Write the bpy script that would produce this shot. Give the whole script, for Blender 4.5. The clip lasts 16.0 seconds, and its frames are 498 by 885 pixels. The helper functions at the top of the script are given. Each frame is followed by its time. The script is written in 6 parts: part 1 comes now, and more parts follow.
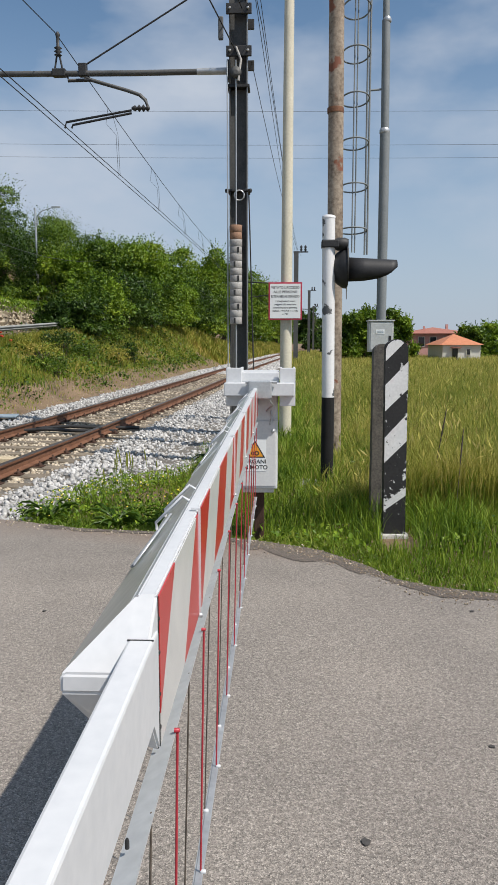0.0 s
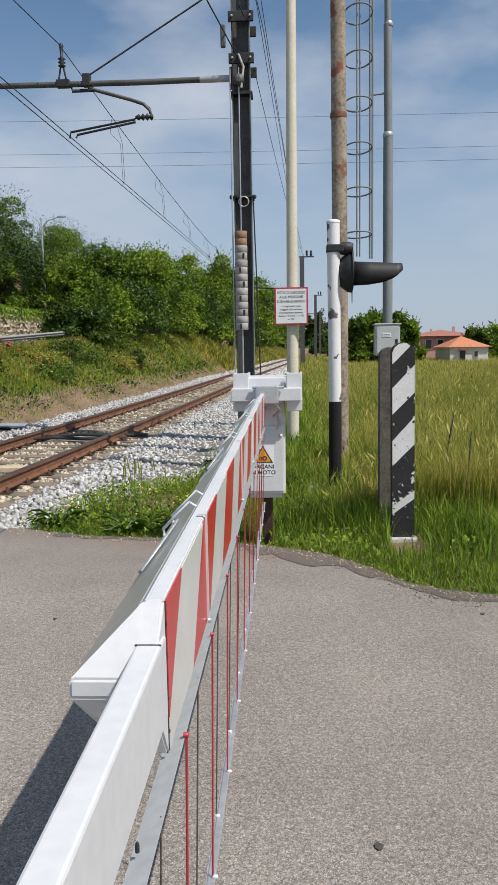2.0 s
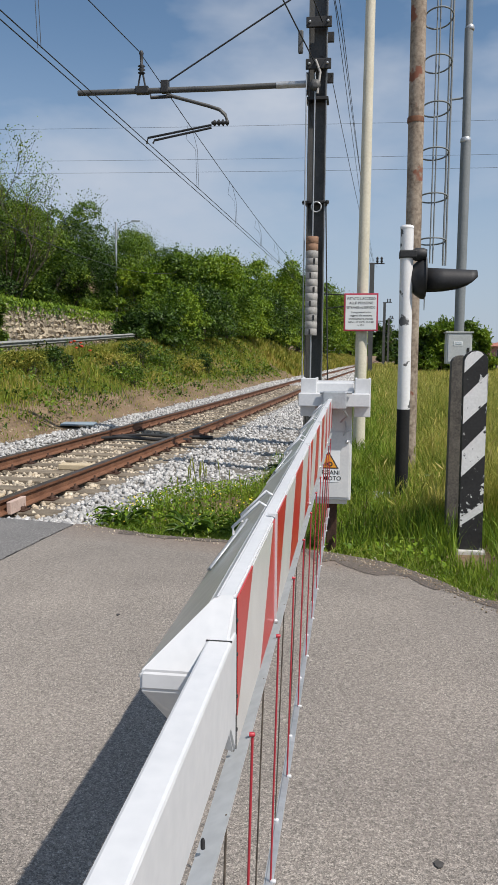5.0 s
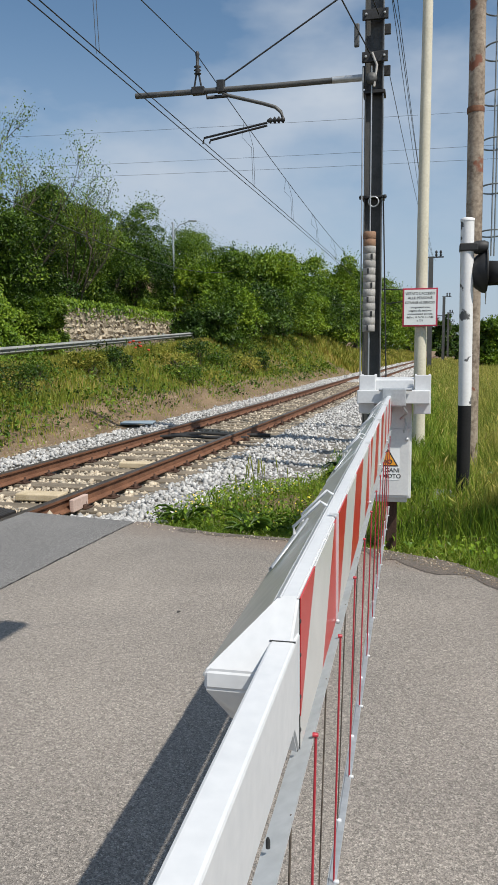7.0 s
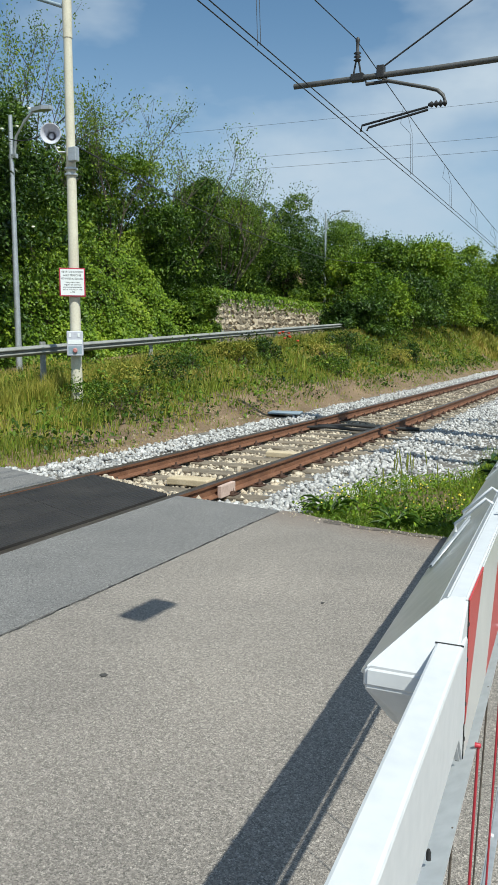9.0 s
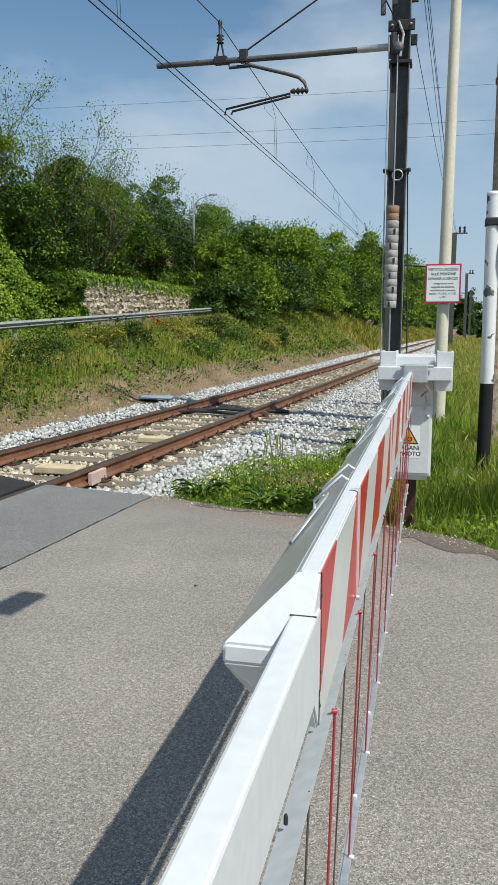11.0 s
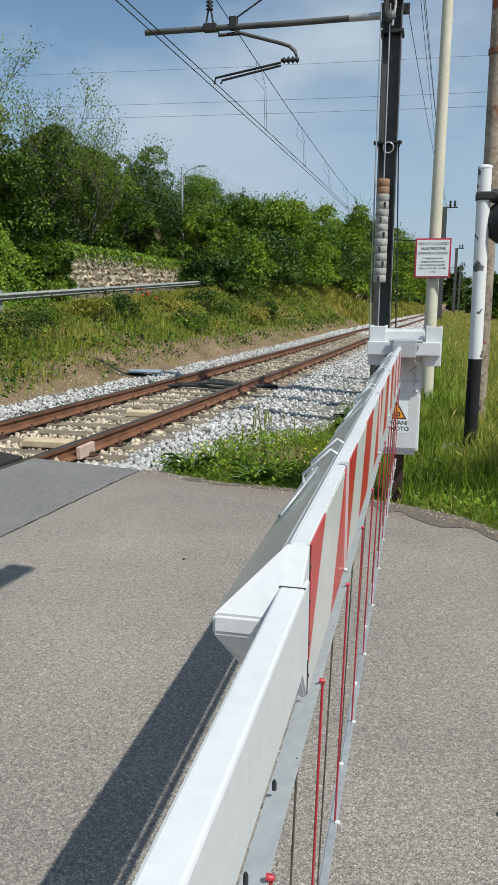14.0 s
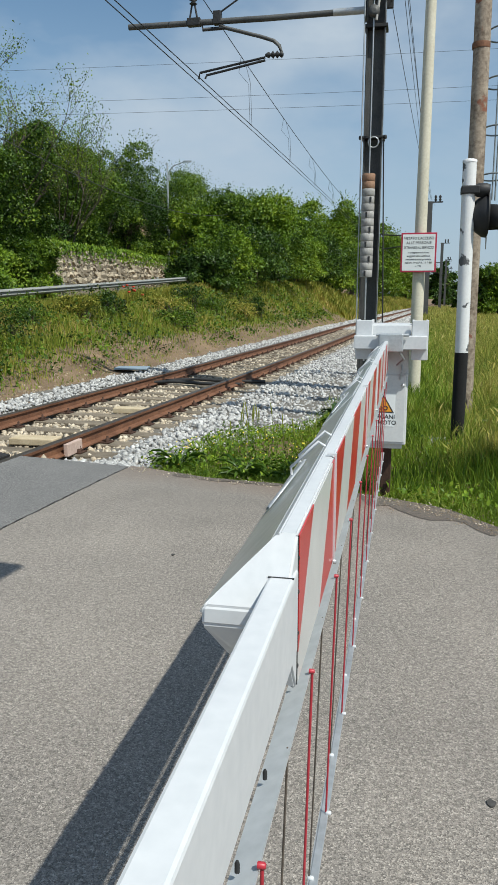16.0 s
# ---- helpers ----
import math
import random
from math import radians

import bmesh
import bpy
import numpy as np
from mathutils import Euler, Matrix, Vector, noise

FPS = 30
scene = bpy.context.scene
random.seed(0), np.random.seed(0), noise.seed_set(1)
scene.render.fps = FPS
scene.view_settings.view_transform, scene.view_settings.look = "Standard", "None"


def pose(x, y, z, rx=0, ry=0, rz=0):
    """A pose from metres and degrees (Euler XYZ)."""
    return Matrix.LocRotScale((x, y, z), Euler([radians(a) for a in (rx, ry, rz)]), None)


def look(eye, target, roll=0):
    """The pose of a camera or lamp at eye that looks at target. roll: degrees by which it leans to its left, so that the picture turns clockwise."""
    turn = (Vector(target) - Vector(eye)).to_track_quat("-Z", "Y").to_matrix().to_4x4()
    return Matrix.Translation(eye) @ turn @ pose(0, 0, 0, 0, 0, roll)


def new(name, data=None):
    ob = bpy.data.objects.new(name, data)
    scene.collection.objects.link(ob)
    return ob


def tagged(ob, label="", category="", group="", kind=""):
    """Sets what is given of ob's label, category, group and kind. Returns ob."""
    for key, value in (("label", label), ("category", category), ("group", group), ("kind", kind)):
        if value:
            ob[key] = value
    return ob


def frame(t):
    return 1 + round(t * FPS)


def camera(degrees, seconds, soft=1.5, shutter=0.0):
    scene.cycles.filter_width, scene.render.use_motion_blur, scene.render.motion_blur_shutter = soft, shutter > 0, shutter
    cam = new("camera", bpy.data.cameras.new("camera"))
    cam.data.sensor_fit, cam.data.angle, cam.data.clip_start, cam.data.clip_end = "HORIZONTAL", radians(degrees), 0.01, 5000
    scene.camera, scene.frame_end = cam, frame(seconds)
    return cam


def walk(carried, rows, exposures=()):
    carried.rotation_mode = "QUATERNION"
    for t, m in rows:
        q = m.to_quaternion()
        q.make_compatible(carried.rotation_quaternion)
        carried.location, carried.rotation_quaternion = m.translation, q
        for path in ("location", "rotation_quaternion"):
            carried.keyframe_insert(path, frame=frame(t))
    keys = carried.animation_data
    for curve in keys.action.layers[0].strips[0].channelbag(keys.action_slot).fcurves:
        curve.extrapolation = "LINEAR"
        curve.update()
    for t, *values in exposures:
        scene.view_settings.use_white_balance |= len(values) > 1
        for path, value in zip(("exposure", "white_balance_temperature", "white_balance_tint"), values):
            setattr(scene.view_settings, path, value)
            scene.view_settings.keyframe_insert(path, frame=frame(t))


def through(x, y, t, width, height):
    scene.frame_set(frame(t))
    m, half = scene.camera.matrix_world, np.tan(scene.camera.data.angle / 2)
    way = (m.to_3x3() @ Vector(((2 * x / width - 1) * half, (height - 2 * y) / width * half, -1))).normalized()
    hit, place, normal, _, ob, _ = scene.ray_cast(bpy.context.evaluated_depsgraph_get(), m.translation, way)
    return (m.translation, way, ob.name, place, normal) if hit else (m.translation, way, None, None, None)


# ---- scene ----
cam = camera(36.46, 16.0, soft=0.8)
PATH = [
    (0.0, (-0.009, 0.003, 1.445), (-0.459, 9.908, 0.143), -0.00),
    (0.5, (-0.005, -0.003, 1.447), (-0.382, 9.899, 0.102), -0.30),
    (1.0, (-0.004, -0.013, 1.445), (-0.562, 9.888, 0.157), -0.51),
    (1.5, (-0.005, -0.004, 1.445), (-0.728, 9.890, 0.186), -0.88),
    (2.0, (-0.003, -0.004, 1.445), (-0.565, 9.904, 0.216), -0.94),
    (2.5, (-0.006, -0.003, 1.443), (-0.573, 9.892, 0.110), 0.07),
    (3.0, (-0.015, -0.011, 1.444), (-0.833, 9.876, 0.192), 2.05),
    (3.5, (-0.018, 0.002, 1.436), (-1.195, 9.871, 0.333), 0.29),
    (4.0, (-0.021, 0.000, 1.434), (-1.299, 9.840, 0.196), 0.42),
    (6.5, (-0.022, 0.009, 1.433), (-1.665, 9.823, 0.444), -0.34),
    (7.0, (-0.027, 0.001, 1.438), (-2.169, 9.697, 0.252), -0.47),
    (7.5, (-0.036, 0.004, 1.434), (-3.589, 9.286, 0.333), -1.40),
    (8.0, (-0.062, 0.012, 1.435), (-4.228, 9.038, 0.357), 0.15),
    (8.5, (-0.062, 0.017, 1.434), (-4.145, 9.073, 0.281), 0.27),
    (9.0, (-0.060, 0.018, 1.430), (-4.012, 9.113, 0.137), 0.14),
    (9.5, (-0.055, 0.026, 1.429), (-3.593, 9.274, 0.028), -0.15),
    (10.0, (-0.047, 0.031, 1.425), (-2.956, 9.494, 0.016), -0.46),
    (12.5, (-0.035, 0.014, 1.428), (-2.247, 9.631, -0.188), 0.18),
    (13.0, (-0.038, 0.021, 1.425), (-2.292, 9.617, -0.254), 0.24),
    (13.5, (-0.036, 0.020, 1.425), (-2.225, 9.627, -0.280), 0.28),
    (14.0, (-0.039, 0.021, 1.425), (-2.240, 9.604, -0.398), 0.46),
    (14.5, (-0.035, 0.019, 1.423), (-2.216, 9.610, -0.383), -0.12),
    (15.0, (-0.040, 0.019, 1.423), (-2.171, 9.614, -0.421), 0.74),
    (15.5, (-0.040, 0.022, 1.421), (-2.041, 9.632, -0.485), 0.66),
    (16.0, (-0.038, 0.020, 1.419), (-2.083, 9.628, -0.454), 0.08),
]
walk(cam, [(t, look(eye, target, roll)) for t, eye, target, roll in PATH],
     [(0.0, -0.11, 6570, 12), (4.0, -0.13, 6570, 13), (7.0, -0.08, 6550, 10), (8.0, 0.04, 6300, 3), (9.5, 0.04, 6300, 3), (12.5, -0.10, 6400, 7), (16.0, -0.11, 6350, 5)])

# ---------------------------------------------------------------- light
SUN = Vector((0.60, -0.372, 1.0)).normalized()
world = bpy.data.worlds.new("sky")
scene.world = world
world.use_nodes = True
wn, wl = world.node_tree.nodes, world.node_tree.links
sky = wn.new("ShaderNodeTexSky")
sky.sky_type = "NISHITA"
sky.sun_disc = False
sky.sun_elevation = math.asin(SUN.z)
sky.sun_rotation = math.atan2(SUN.x, SUN.y)
sky.air_density, sky.dust_density, sky.ozone_density = 1.0, 0.5, 1.2
coord = wn.new("ShaderNodeTexCoord")
stretch = wn.new("ShaderNodeMapping")
stretch.inputs["Scale"].default_value = (1.0, 1.0, 2.2)
cloud = wn.new("ShaderNodeTexNoise")
cloud.inputs["Scale"].default_value = 2.1
cloud.inputs["Detail"].default_value = 6.0
cloud.inputs["Roughness"].default_value = 0.52
ramp = wn.new("ShaderNodeValToRGB")
ramp.color_ramp.elements[0].position, ramp.color_ramp.elements[1].position = 0.46, 0.66
ramp.color_ramp.elements[1].color = (0.80, 0.80, 0.80, 1)
white = wn.new("ShaderNodeMixRGB")
white.inputs[2].default_value = (6.0, 6.5, 7.1, 1)
wl.new(coord.outputs["Generated"], stretch.inputs[0])
wl.new(stretch.outputs[0], cloud.inputs["Vector"])
wl.new(cloud.outputs[0], ramp.inputs[0])
wl.new(ramp.outputs[0], white.inputs[0])
tint = wn.new("ShaderNodeMixRGB")
tint.blend_type = "MULTIPLY"
tint.inputs[0].default_value = 1.0
tint.inputs[2].default_value = (0.85, 1.0, 1.03, 1)
wl.new(sky.outputs[0], tint.inputs[1])
wl.new(tint.outputs[0], white.inputs[1])
back = wn["Background"]
back.inputs[1].default_value = 0.113
rise = wn.new("ShaderNodeSeparateXYZ")
wl.new(coord.outputs["Generated"], rise.inputs[0])
low = wn.new("ShaderNodeMapRange")
low.interpolation_type = "SMOOTHSTEP"
low.inputs["From Min"].default_value, low.inputs["From Max"].default_value = -0.02, 0.42
low.inputs["To Min"].default_value, low.inputs["To Max"].default_value = 0.86, 0.0
wl.new(rise.outputs["Z"], low.inputs["Value"])
haze = wn.new("ShaderNodeMixRGB")
haze.inputs[2].default_value = (4.0, 4.75, 5.9, 1)
wl.new(low.outputs[0], haze.inputs[0])
wl.new(white.outputs[0], haze.inputs[1])
wl.new(haze.outputs[0], back.inputs[0])

lamp = bpy.data.lights.new("sun", "SUN")
lamp.energy, lamp.angle, lamp.color = 5.0, radians(0.53), (1.0, 0.955, 0.88)
sun = new("sun", lamp)
sun.matrix_world = look(SUN * 60, (0, 0, 0))


# ---------------------------------------------------------------- materials
def material(name, dark, light, rough=0.6, metal=0.0, scale=8.0, fine=60.0, bump=0.15, lo=0.35, hi=0.65, spots=None,
             spot_scale=5.0, spot_at=0.62, vary=0.0, spread=0.002):
    """A surface with two scales of variation between two base colours, fine relief and, if asked, spots of a third colour."""
    m = bpy.data.materials.new(name)
    m.use_nodes = True
    n, l = m.node_tree.nodes, m.node_tree.links
    b = n["Principled BSDF"]
    b.inputs["Roughness"].default_value = rough
    b.inputs["Metallic"].default_value = metal
    tc = n.new("ShaderNodeTexCoord")
    n1, n2 = n.new("ShaderNodeTexNoise"), n.new("ShaderNodeTexNoise")
    for node, s in ((n1, scale), (n2, fine)):
        node.inputs["Scale"].default_value = s
        node.inputs["Detail"].default_value = 5
        l.new(tc.outputs["Object"], node.inputs["Vector"])
    mid = n.new("ShaderNodeMath")
    mid.operation = "ADD"
    half = n.new("ShaderNodeMath")
    half.operation = "MULTIPLY"
    half.inputs[1].default_value = 0.5
    l.new(n1.outputs[0], mid.inputs[0])
    l.new(n2.outputs[0], mid.inputs[1])
    l.new(mid.outputs[0], half.inputs[0])
    r = n.new("ShaderNodeValToRGB")
    r.color_ramp.elements[0].position, r.color_ramp.elements[1].position = lo, hi
    r.color_ramp.elements[0].color, r.color_ramp.elements[1].color = (*dark, 1), (*light, 1)
    l.new(half.outputs[0], r.inputs[0])
    out = r.outputs[0]
    if spots:
        n3 = n.new("ShaderNodeTexNoise")
        n3.inputs["Scale"].default_value = spot_scale
        n3.inputs["Detail"].default_value = 8
        l.new(tc.outputs["Object"], n3.inputs["Vector"])
        r3 = n.new("ShaderNodeValToRGB")
        r3.color_ramp.elements[0].position, r3.color_ramp.elements[1].position = spot_at, spot_at + 0.03
        l.new(n3.outputs[0], r3.inputs[0])
        mx = n.new("ShaderNodeMixRGB")
        mx.inputs[2].default_value = (*spots, 1)
        l.new(r3.outputs[0], mx.inputs[0])
        l.new(out, mx.inputs[1])
        out = mx.outputs[0]
    if vary:
        info = n.new("ShaderNodeObjectInfo")
        isl = n.new("ShaderNodeNewGeometry")
        add = n.new("ShaderNodeMath")
        add.operation = "ADD"
        l.new(info.outputs["Random"], add.inputs[0])
        l.new(isl.outputs["Random Per Island"], add.inputs[1])
        frac = n.new("ShaderNodeMath")
        frac.operation = "FRACT"
        l.new(add.outputs[0], frac.inputs[0])
        mr = n.new("ShaderNodeMapRange")
        mr.inputs["To Min"].default_value, mr.inputs["To Max"].default_value = 1 - vary, 1 + vary
        l.new(frac.outputs[0], mr.inputs["Value"])
        hs = n.new("ShaderNodeHueSaturation")
        l.new(mr.outputs[0], hs.inputs["Value"])
        l.new(out, hs.inputs["Color"])
        out = hs.outputs[0]
    l.new(out, b.inputs["Base Color"])
    if bump:
        bp = n.new("ShaderNodeBump")
        bp.inputs["Strength"].default_value = bump
        bp.inputs["Distance"].default_value = spread
        l.new(n2.outputs[0], bp.inputs["Height"])
        l.new(bp.outputs[0], b.inputs["Normal"])
    return m


def leafy(name, colours, rough=0.5, through=0.26, scale=0.5):
    """Leaves or blades: colour by island and by a broad noise, some light through them."""
    m = bpy.data.materials.new(name)
    m.use_nodes = True
    n, l = m.node_tree.nodes, m.node_tree.links
    b, o = n["Principled BSDF"], n["Material Output"]
    b.inputs["Roughness"].default_value = rough
    b.inputs["Specular IOR Level"].default_value = 0.3
    g = n.new("ShaderNodeNewGeometry")
    ns = n.new("ShaderNodeTexNoise")
    ns.inputs["Scale"].default_value = scale
    ns.inputs["Detail"].default_value = 3
    tc = n.new("ShaderNodeTexCoord")
    l.new(tc.outputs["Object"], ns.inputs["Vector"])
    mix = n.new("ShaderNodeMath")
    mix.operation = "MULTIPLY_ADD"
    mix.inputs[1].default_value = 0.55
    sh = n.new("ShaderNodeMath")
    sh.operation = "MULTIPLY_ADD"
    sh.inputs[1].default_value, sh.inputs[2].default_value = 1.5, -0.55
    l.new(ns.outputs[0], sh.inputs[0])
    l.new(g.outputs["Random Per Island"], mix.inputs[0])
    l.new(sh.outputs[0], mix.inputs[2])
    r = n.new("ShaderNodeValToRGB")
    els = r.color_ramp.elements
    while len(els) < len(colours):
        els.new(0.5)
    for k, c in enumerate(colours):
        els[k].position = k / (len(colours) - 1)
        els[k].color = (*c, 1)
    l.new(mix.outputs[0], r.inputs[0])
    l.new(r.outputs[0], b.inputs["Base Color"])
    t = n.new("ShaderNodeBsdfTranslucent")
    l.new(r.outputs[0], t.inputs["Color"])
    ms = n.new("ShaderNodeMixShader")
    ms.inputs[0].default_value = through
    l.new(b.outputs[0], ms.inputs[1])
    l.new(t.outputs[0], ms.inputs[2])
    l.new(ms.outputs[0], o.inputs["Surface"])
    return m


def asphalt(name, base, stain=None):
    """Worn road surface: pale stone chips in a grey binder, broad stains, fine relief."""
    m = bpy.data.materials.new(name)
    m.use_nodes = True
    n, l = m.node_tree.nodes, m.node_tree.links
    b = n["Principled BSDF"]
    b.inputs["Roughness"].default_value = 0.85
    tc = n.new("ShaderNodeTexCoord")
    v = n.new("ShaderNodeTexVoronoi")
    v.inputs["Scale"].default_value = 240
    big = n.new("ShaderNodeTexNoise")
    big.inputs["Scale"].default_value = 0.9
    big.inputs["Detail"].default_value = 7
    fine = n.new("ShaderNodeTexNoise")
    fine.inputs["Scale"].default_value = 60
    fine.inputs["Detail"].default_value = 3
    for node in (v, big, fine):
        l.new(tc.outputs["Object"], node.inputs["Vector"])
    bw = n.new("ShaderNodeSeparateColor")
    l.new(v.outputs["Color"], bw.inputs[0])
    r = n.new("ShaderNodeValToRGB")
    e = r.color_ramp.elements
    e[0].color, e[1].color = (*[c * 0.50 for c in base], 1), (*[min(1, c * 1.75) for c in base], 1)
    e.new(0.45).color = (*[c * 0.95 for c in base], 1)
    e.new(0.80).color = (*[c * 1.15 for c in base], 1)
    l.new(bw.outputs[0], r.inputs[0])
    r2 = n.new("ShaderNodeValToRGB")
    r2.color_ramp.elements[0].position, r2.color_ramp.elements[1].position = 0.3, 0.7
    r2.color_ramp.elements[0].color, r2.color_ramp.elements[1].color = (0.80, 0.79, 0.78, 1), (1.12, 1.10, 1.07, 1)
    l.new(big.outputs[0], r2.inputs[0])
    mul = n.new("ShaderNodeMixRGB")
    mul.blend_type = "MULTIPLY"
    mul.inputs[0].default_value = 1
    l.new(r.outputs[0], mul.inputs[1])
    l.new(r2.outputs[0], mul.inputs[2])
    r3 = n.new("ShaderNodeValToRGB")
    r3.color_ramp.elements[0].position, r3.color_ramp.elements[1].position = 0.3, 0.7
    r3.color_ramp.elements[0].color, r3.color_ramp.elements[1].color = (0.75, 0.75, 0.75, 1), (1.22, 1.22, 1.22, 1)
    l.new(fine.outputs[0], r3.inputs[0])
    mul2 = n.new("ShaderNodeMixRGB")
    mul2.blend_type = "MULTIPLY"
    mul2.inputs[0].default_value = 1
    l.new(mul.outputs[0], mul2.inputs[1])
    l.new(r3.outputs[0], mul2.inputs[2])
    out = mul2.outputs[0]
    if stain:
        sep = n.new("ShaderNodeSeparateXYZ")
        l.new(tc.outputs["Object"], sep.inputs[0])
        way = n.new("ShaderNodeMath")
        way.operation = "MULTIPLY_ADD"
        way.inputs[1].default_value = 0.30
        l.new(sep.outputs["X"], way.inputs[0])
        l.new(sep.outputs["Y"], way.inputs[2])
        wob = n.new("ShaderNodeMath")
        wob.operation = "MULTIPLY_ADD"
        wob.inputs[1].default_value = 1.1
        l.new(big.outputs[0], wob.inputs[0])
        l.new(way.outputs[0], wob.inputs[2])
        dust = n.new("ShaderNodeMapRange")
        dust.inputs["From Min"].default_value, dust.inputs["From Max"].default_value = 5.35, 5.95
        dust.inputs["To Max"].default_value = 0.75
        l.new(wob.outputs[0], dust.inputs["Value"])
        mx = n.new("ShaderNodeMixRGB")
        mx.inputs[2].default_value = (*stain, 1)
        l.new(dust.outputs[0], mx.inputs[0])
        l.new(out, mx.inputs[1])
        out = mx.outputs[0]
    l.new(out, b.inputs["Base Color"])
    bp = n.new("ShaderNodeBump")
    bp.inputs["Strength"].default_value, bp.inputs["Distance"].default_value = 0.7, 0.003
    l.new(v.outputs["Distance"], bp.inputs["Height"])
    l.new(bp.outputs[0], b.inputs["Normal"])
    return m


M_ROAD = asphalt("worn_grey_asphalt", (0.268, 0.243, 0.216), (0.19, 0.135, 0.10))
M_STRIP = asphalt("darker_asphalt", (0.195, 0.192, 0.188))
M_EDGE = asphalt("crumbling_asphalt", (0.135, 0.115, 0.098))
M_TAR = material("tar", (0.035, 0.033, 0.03), (0.08, 0.075, 0.07), 0.8, scale=30, fine=90, bump=0.3)
M_RUBBER = material("black_rubber", (0.014, 0.013, 0.013), (0.045, 0.040, 0.036), 0.6, scale=1.6, fine=90, bump=0.3, spots=(0.07, 0.055, 0.045), spot_scale=1.3, spot_at=0.68)
M_SOIL = material("soil", (0.105, 0.068, 0.038), (0.26, 0.180, 0.105), 0.95, scale=1.2, fine=25, bump=0.6, spread=0.02)
M_GRAVELBED = material("gravel_dust", (0.10, 0.09, 0.075), (0.22, 0.20, 0.17), 0.95, scale=6, fine=40, bump=0.8, spread=0.02)
M_STONE = material("ballast_stone", (0.25, 0.245, 0.235), (0.64, 0.63, 0.605), 0.85, scale=6, fine=50, bump=0.3, vary=0.32)
M_STONE_R = material("rusty_stone", (0.34, 0.265, 0.18), (0.62, 0.55, 0.43), 0.9, scale=6, fine=50, bump=0.3, vary=0.35)
M_RUST = material("rusty_steel", (0.12, 0.052, 0.028), (0.26, 0.125, 0.068), 0.75, 0.25, scale=4, fine=60, bump=0.25)
M_RAILTOP = material("rail_head", (0.10, 0.075, 0.06), (0.20, 0.16, 0.13), 0.38, 0.7, scale=5, fine=80, bump=0.1)
M_FASTEN = material("dark_rust", (0.035, 0.018, 0.012), (0.09, 0.045, 0.028), 0.8, 0.2, scale=20, fine=120, bump=0.3)
M_SLEEPER = material("weathered_sleeper", (0.10, 0.08, 0.058), (0.26, 0.215, 0.155), 0.9, scale=5, fine=60, bump=0.5, vary=0.2)
M_PALEWOOD = material("pale_timber", (0.42, 0.33, 0.20), (0.60, 0.50, 0.34), 0.85, scale=6, fine=60, bump=0.3)
M_WHITE = material("white_paint", (0.57, 0.585, 0.595), (0.655, 0.665, 0.67), 0.38, scale=3, fine=40, bump=0.04)
M_CASE = material("white_casing", (0.56, 0.57, 0.57), (0.66, 0.665, 0.65), 0.5, scale=4, fine=50, bump=0.05)
M_GALV = material("galvanised_steel", (0.40, 0.42, 0.43), (0.56, 0.58, 0.59), 0.42, 0.55, scale=7, fine=40, bump=0.06)
M_SHEET = material("dull_sheet", (0.58, 0.61, 0.60), (0.74, 0.76, 0.75), 0.30, 0.55, scale=4, fine=25, bump=0.08)
M_ZINC = material("bright_zinc", (0.44, 0.46, 0.47), (0.56, 0.58, 0.59), 0.45, 0.1, scale=7, fine=40, bump=0.05)
M_RAILING = material("dull_zinc", (0.20, 0.205, 0.19), (0.32, 0.325, 0.30), 0.7, 0.0, scale=5, fine=40, bump=0.1)
M_STEEL = material("grey_steel_mast", (0.055, 0.058, 0.058), (0.115, 0.115, 0.11), 0.6, 0.2, scale=3, fine=50, bump=0.1)
M_DARK = material("dark_steel", (0.02, 0.02, 0.02), (0.05, 0.05, 0.05), 0.55, 0.3, scale=6, fine=60, bump=0.1)
M_BLACK = material("black_plastic", (0.012, 0.012, 0.013), (0.025, 0.025, 0.026), 0.6, scale=5, fine=60, bump=0.05)
M_RED = material("red_film", (0.46, 0.018, 0.022), (0.56, 0.032, 0.032), 0.28, scale=10, fine=300, bump=0.05)
M_WFILM = material("white_film", (0.55, 0.55, 0.53), (0.66, 0.66, 0.63), 0.28, scale=10, fine=300, bump=0.05)
M_REDROD = material("red_rod", (0.36, 0.02, 0.035), (0.46, 0.035, 0.05), 0.4, scale=20, fine=90, bump=0.05)
M_CREAM = material("cream_pole", (0.56, 0.52, 0.40), (0.70, 0.66, 0.53), 0.7, scale=2.5, fine=40, bump=0.12)
M_PALERED = material("faded_red_plastic", (0.42, 0.16, 0.15), (0.52, 0.24, 0.22), 0.5, scale=20, fine=90, bump=0.03)
M_CONC = material("concrete_pole", (0.44, 0.43, 0.40), (0.62, 0.61, 0.57), 0.8, scale=2.5, fine=40, bump=0.15)
M_OLDWHITE = material("chipped_white_paint", (0.70, 0.70, 0.69), (0.80, 0.80, 0.79), 0.5, scale=4, fine=50, bump=0.1,
                      spots=(0.10, 0.10, 0.10), spot_scale=9.0, spot_at=0.605)
M_OLDBLACK = material("worn_black_paint", (0.010, 0.010, 0.010), (0.028, 0.028, 0.028), 0.75, scale=5, fine=50, bump=0.1,
                      spots=(0.5, 0.5, 0.48), spot_scale=20, spot_at=0.645)
M_FOOT = material("matt_black_paint", (0.006, 0.006, 0.006), (0.014, 0.014, 0.014), 0.95, scale=5, fine=50, bump=0.1)
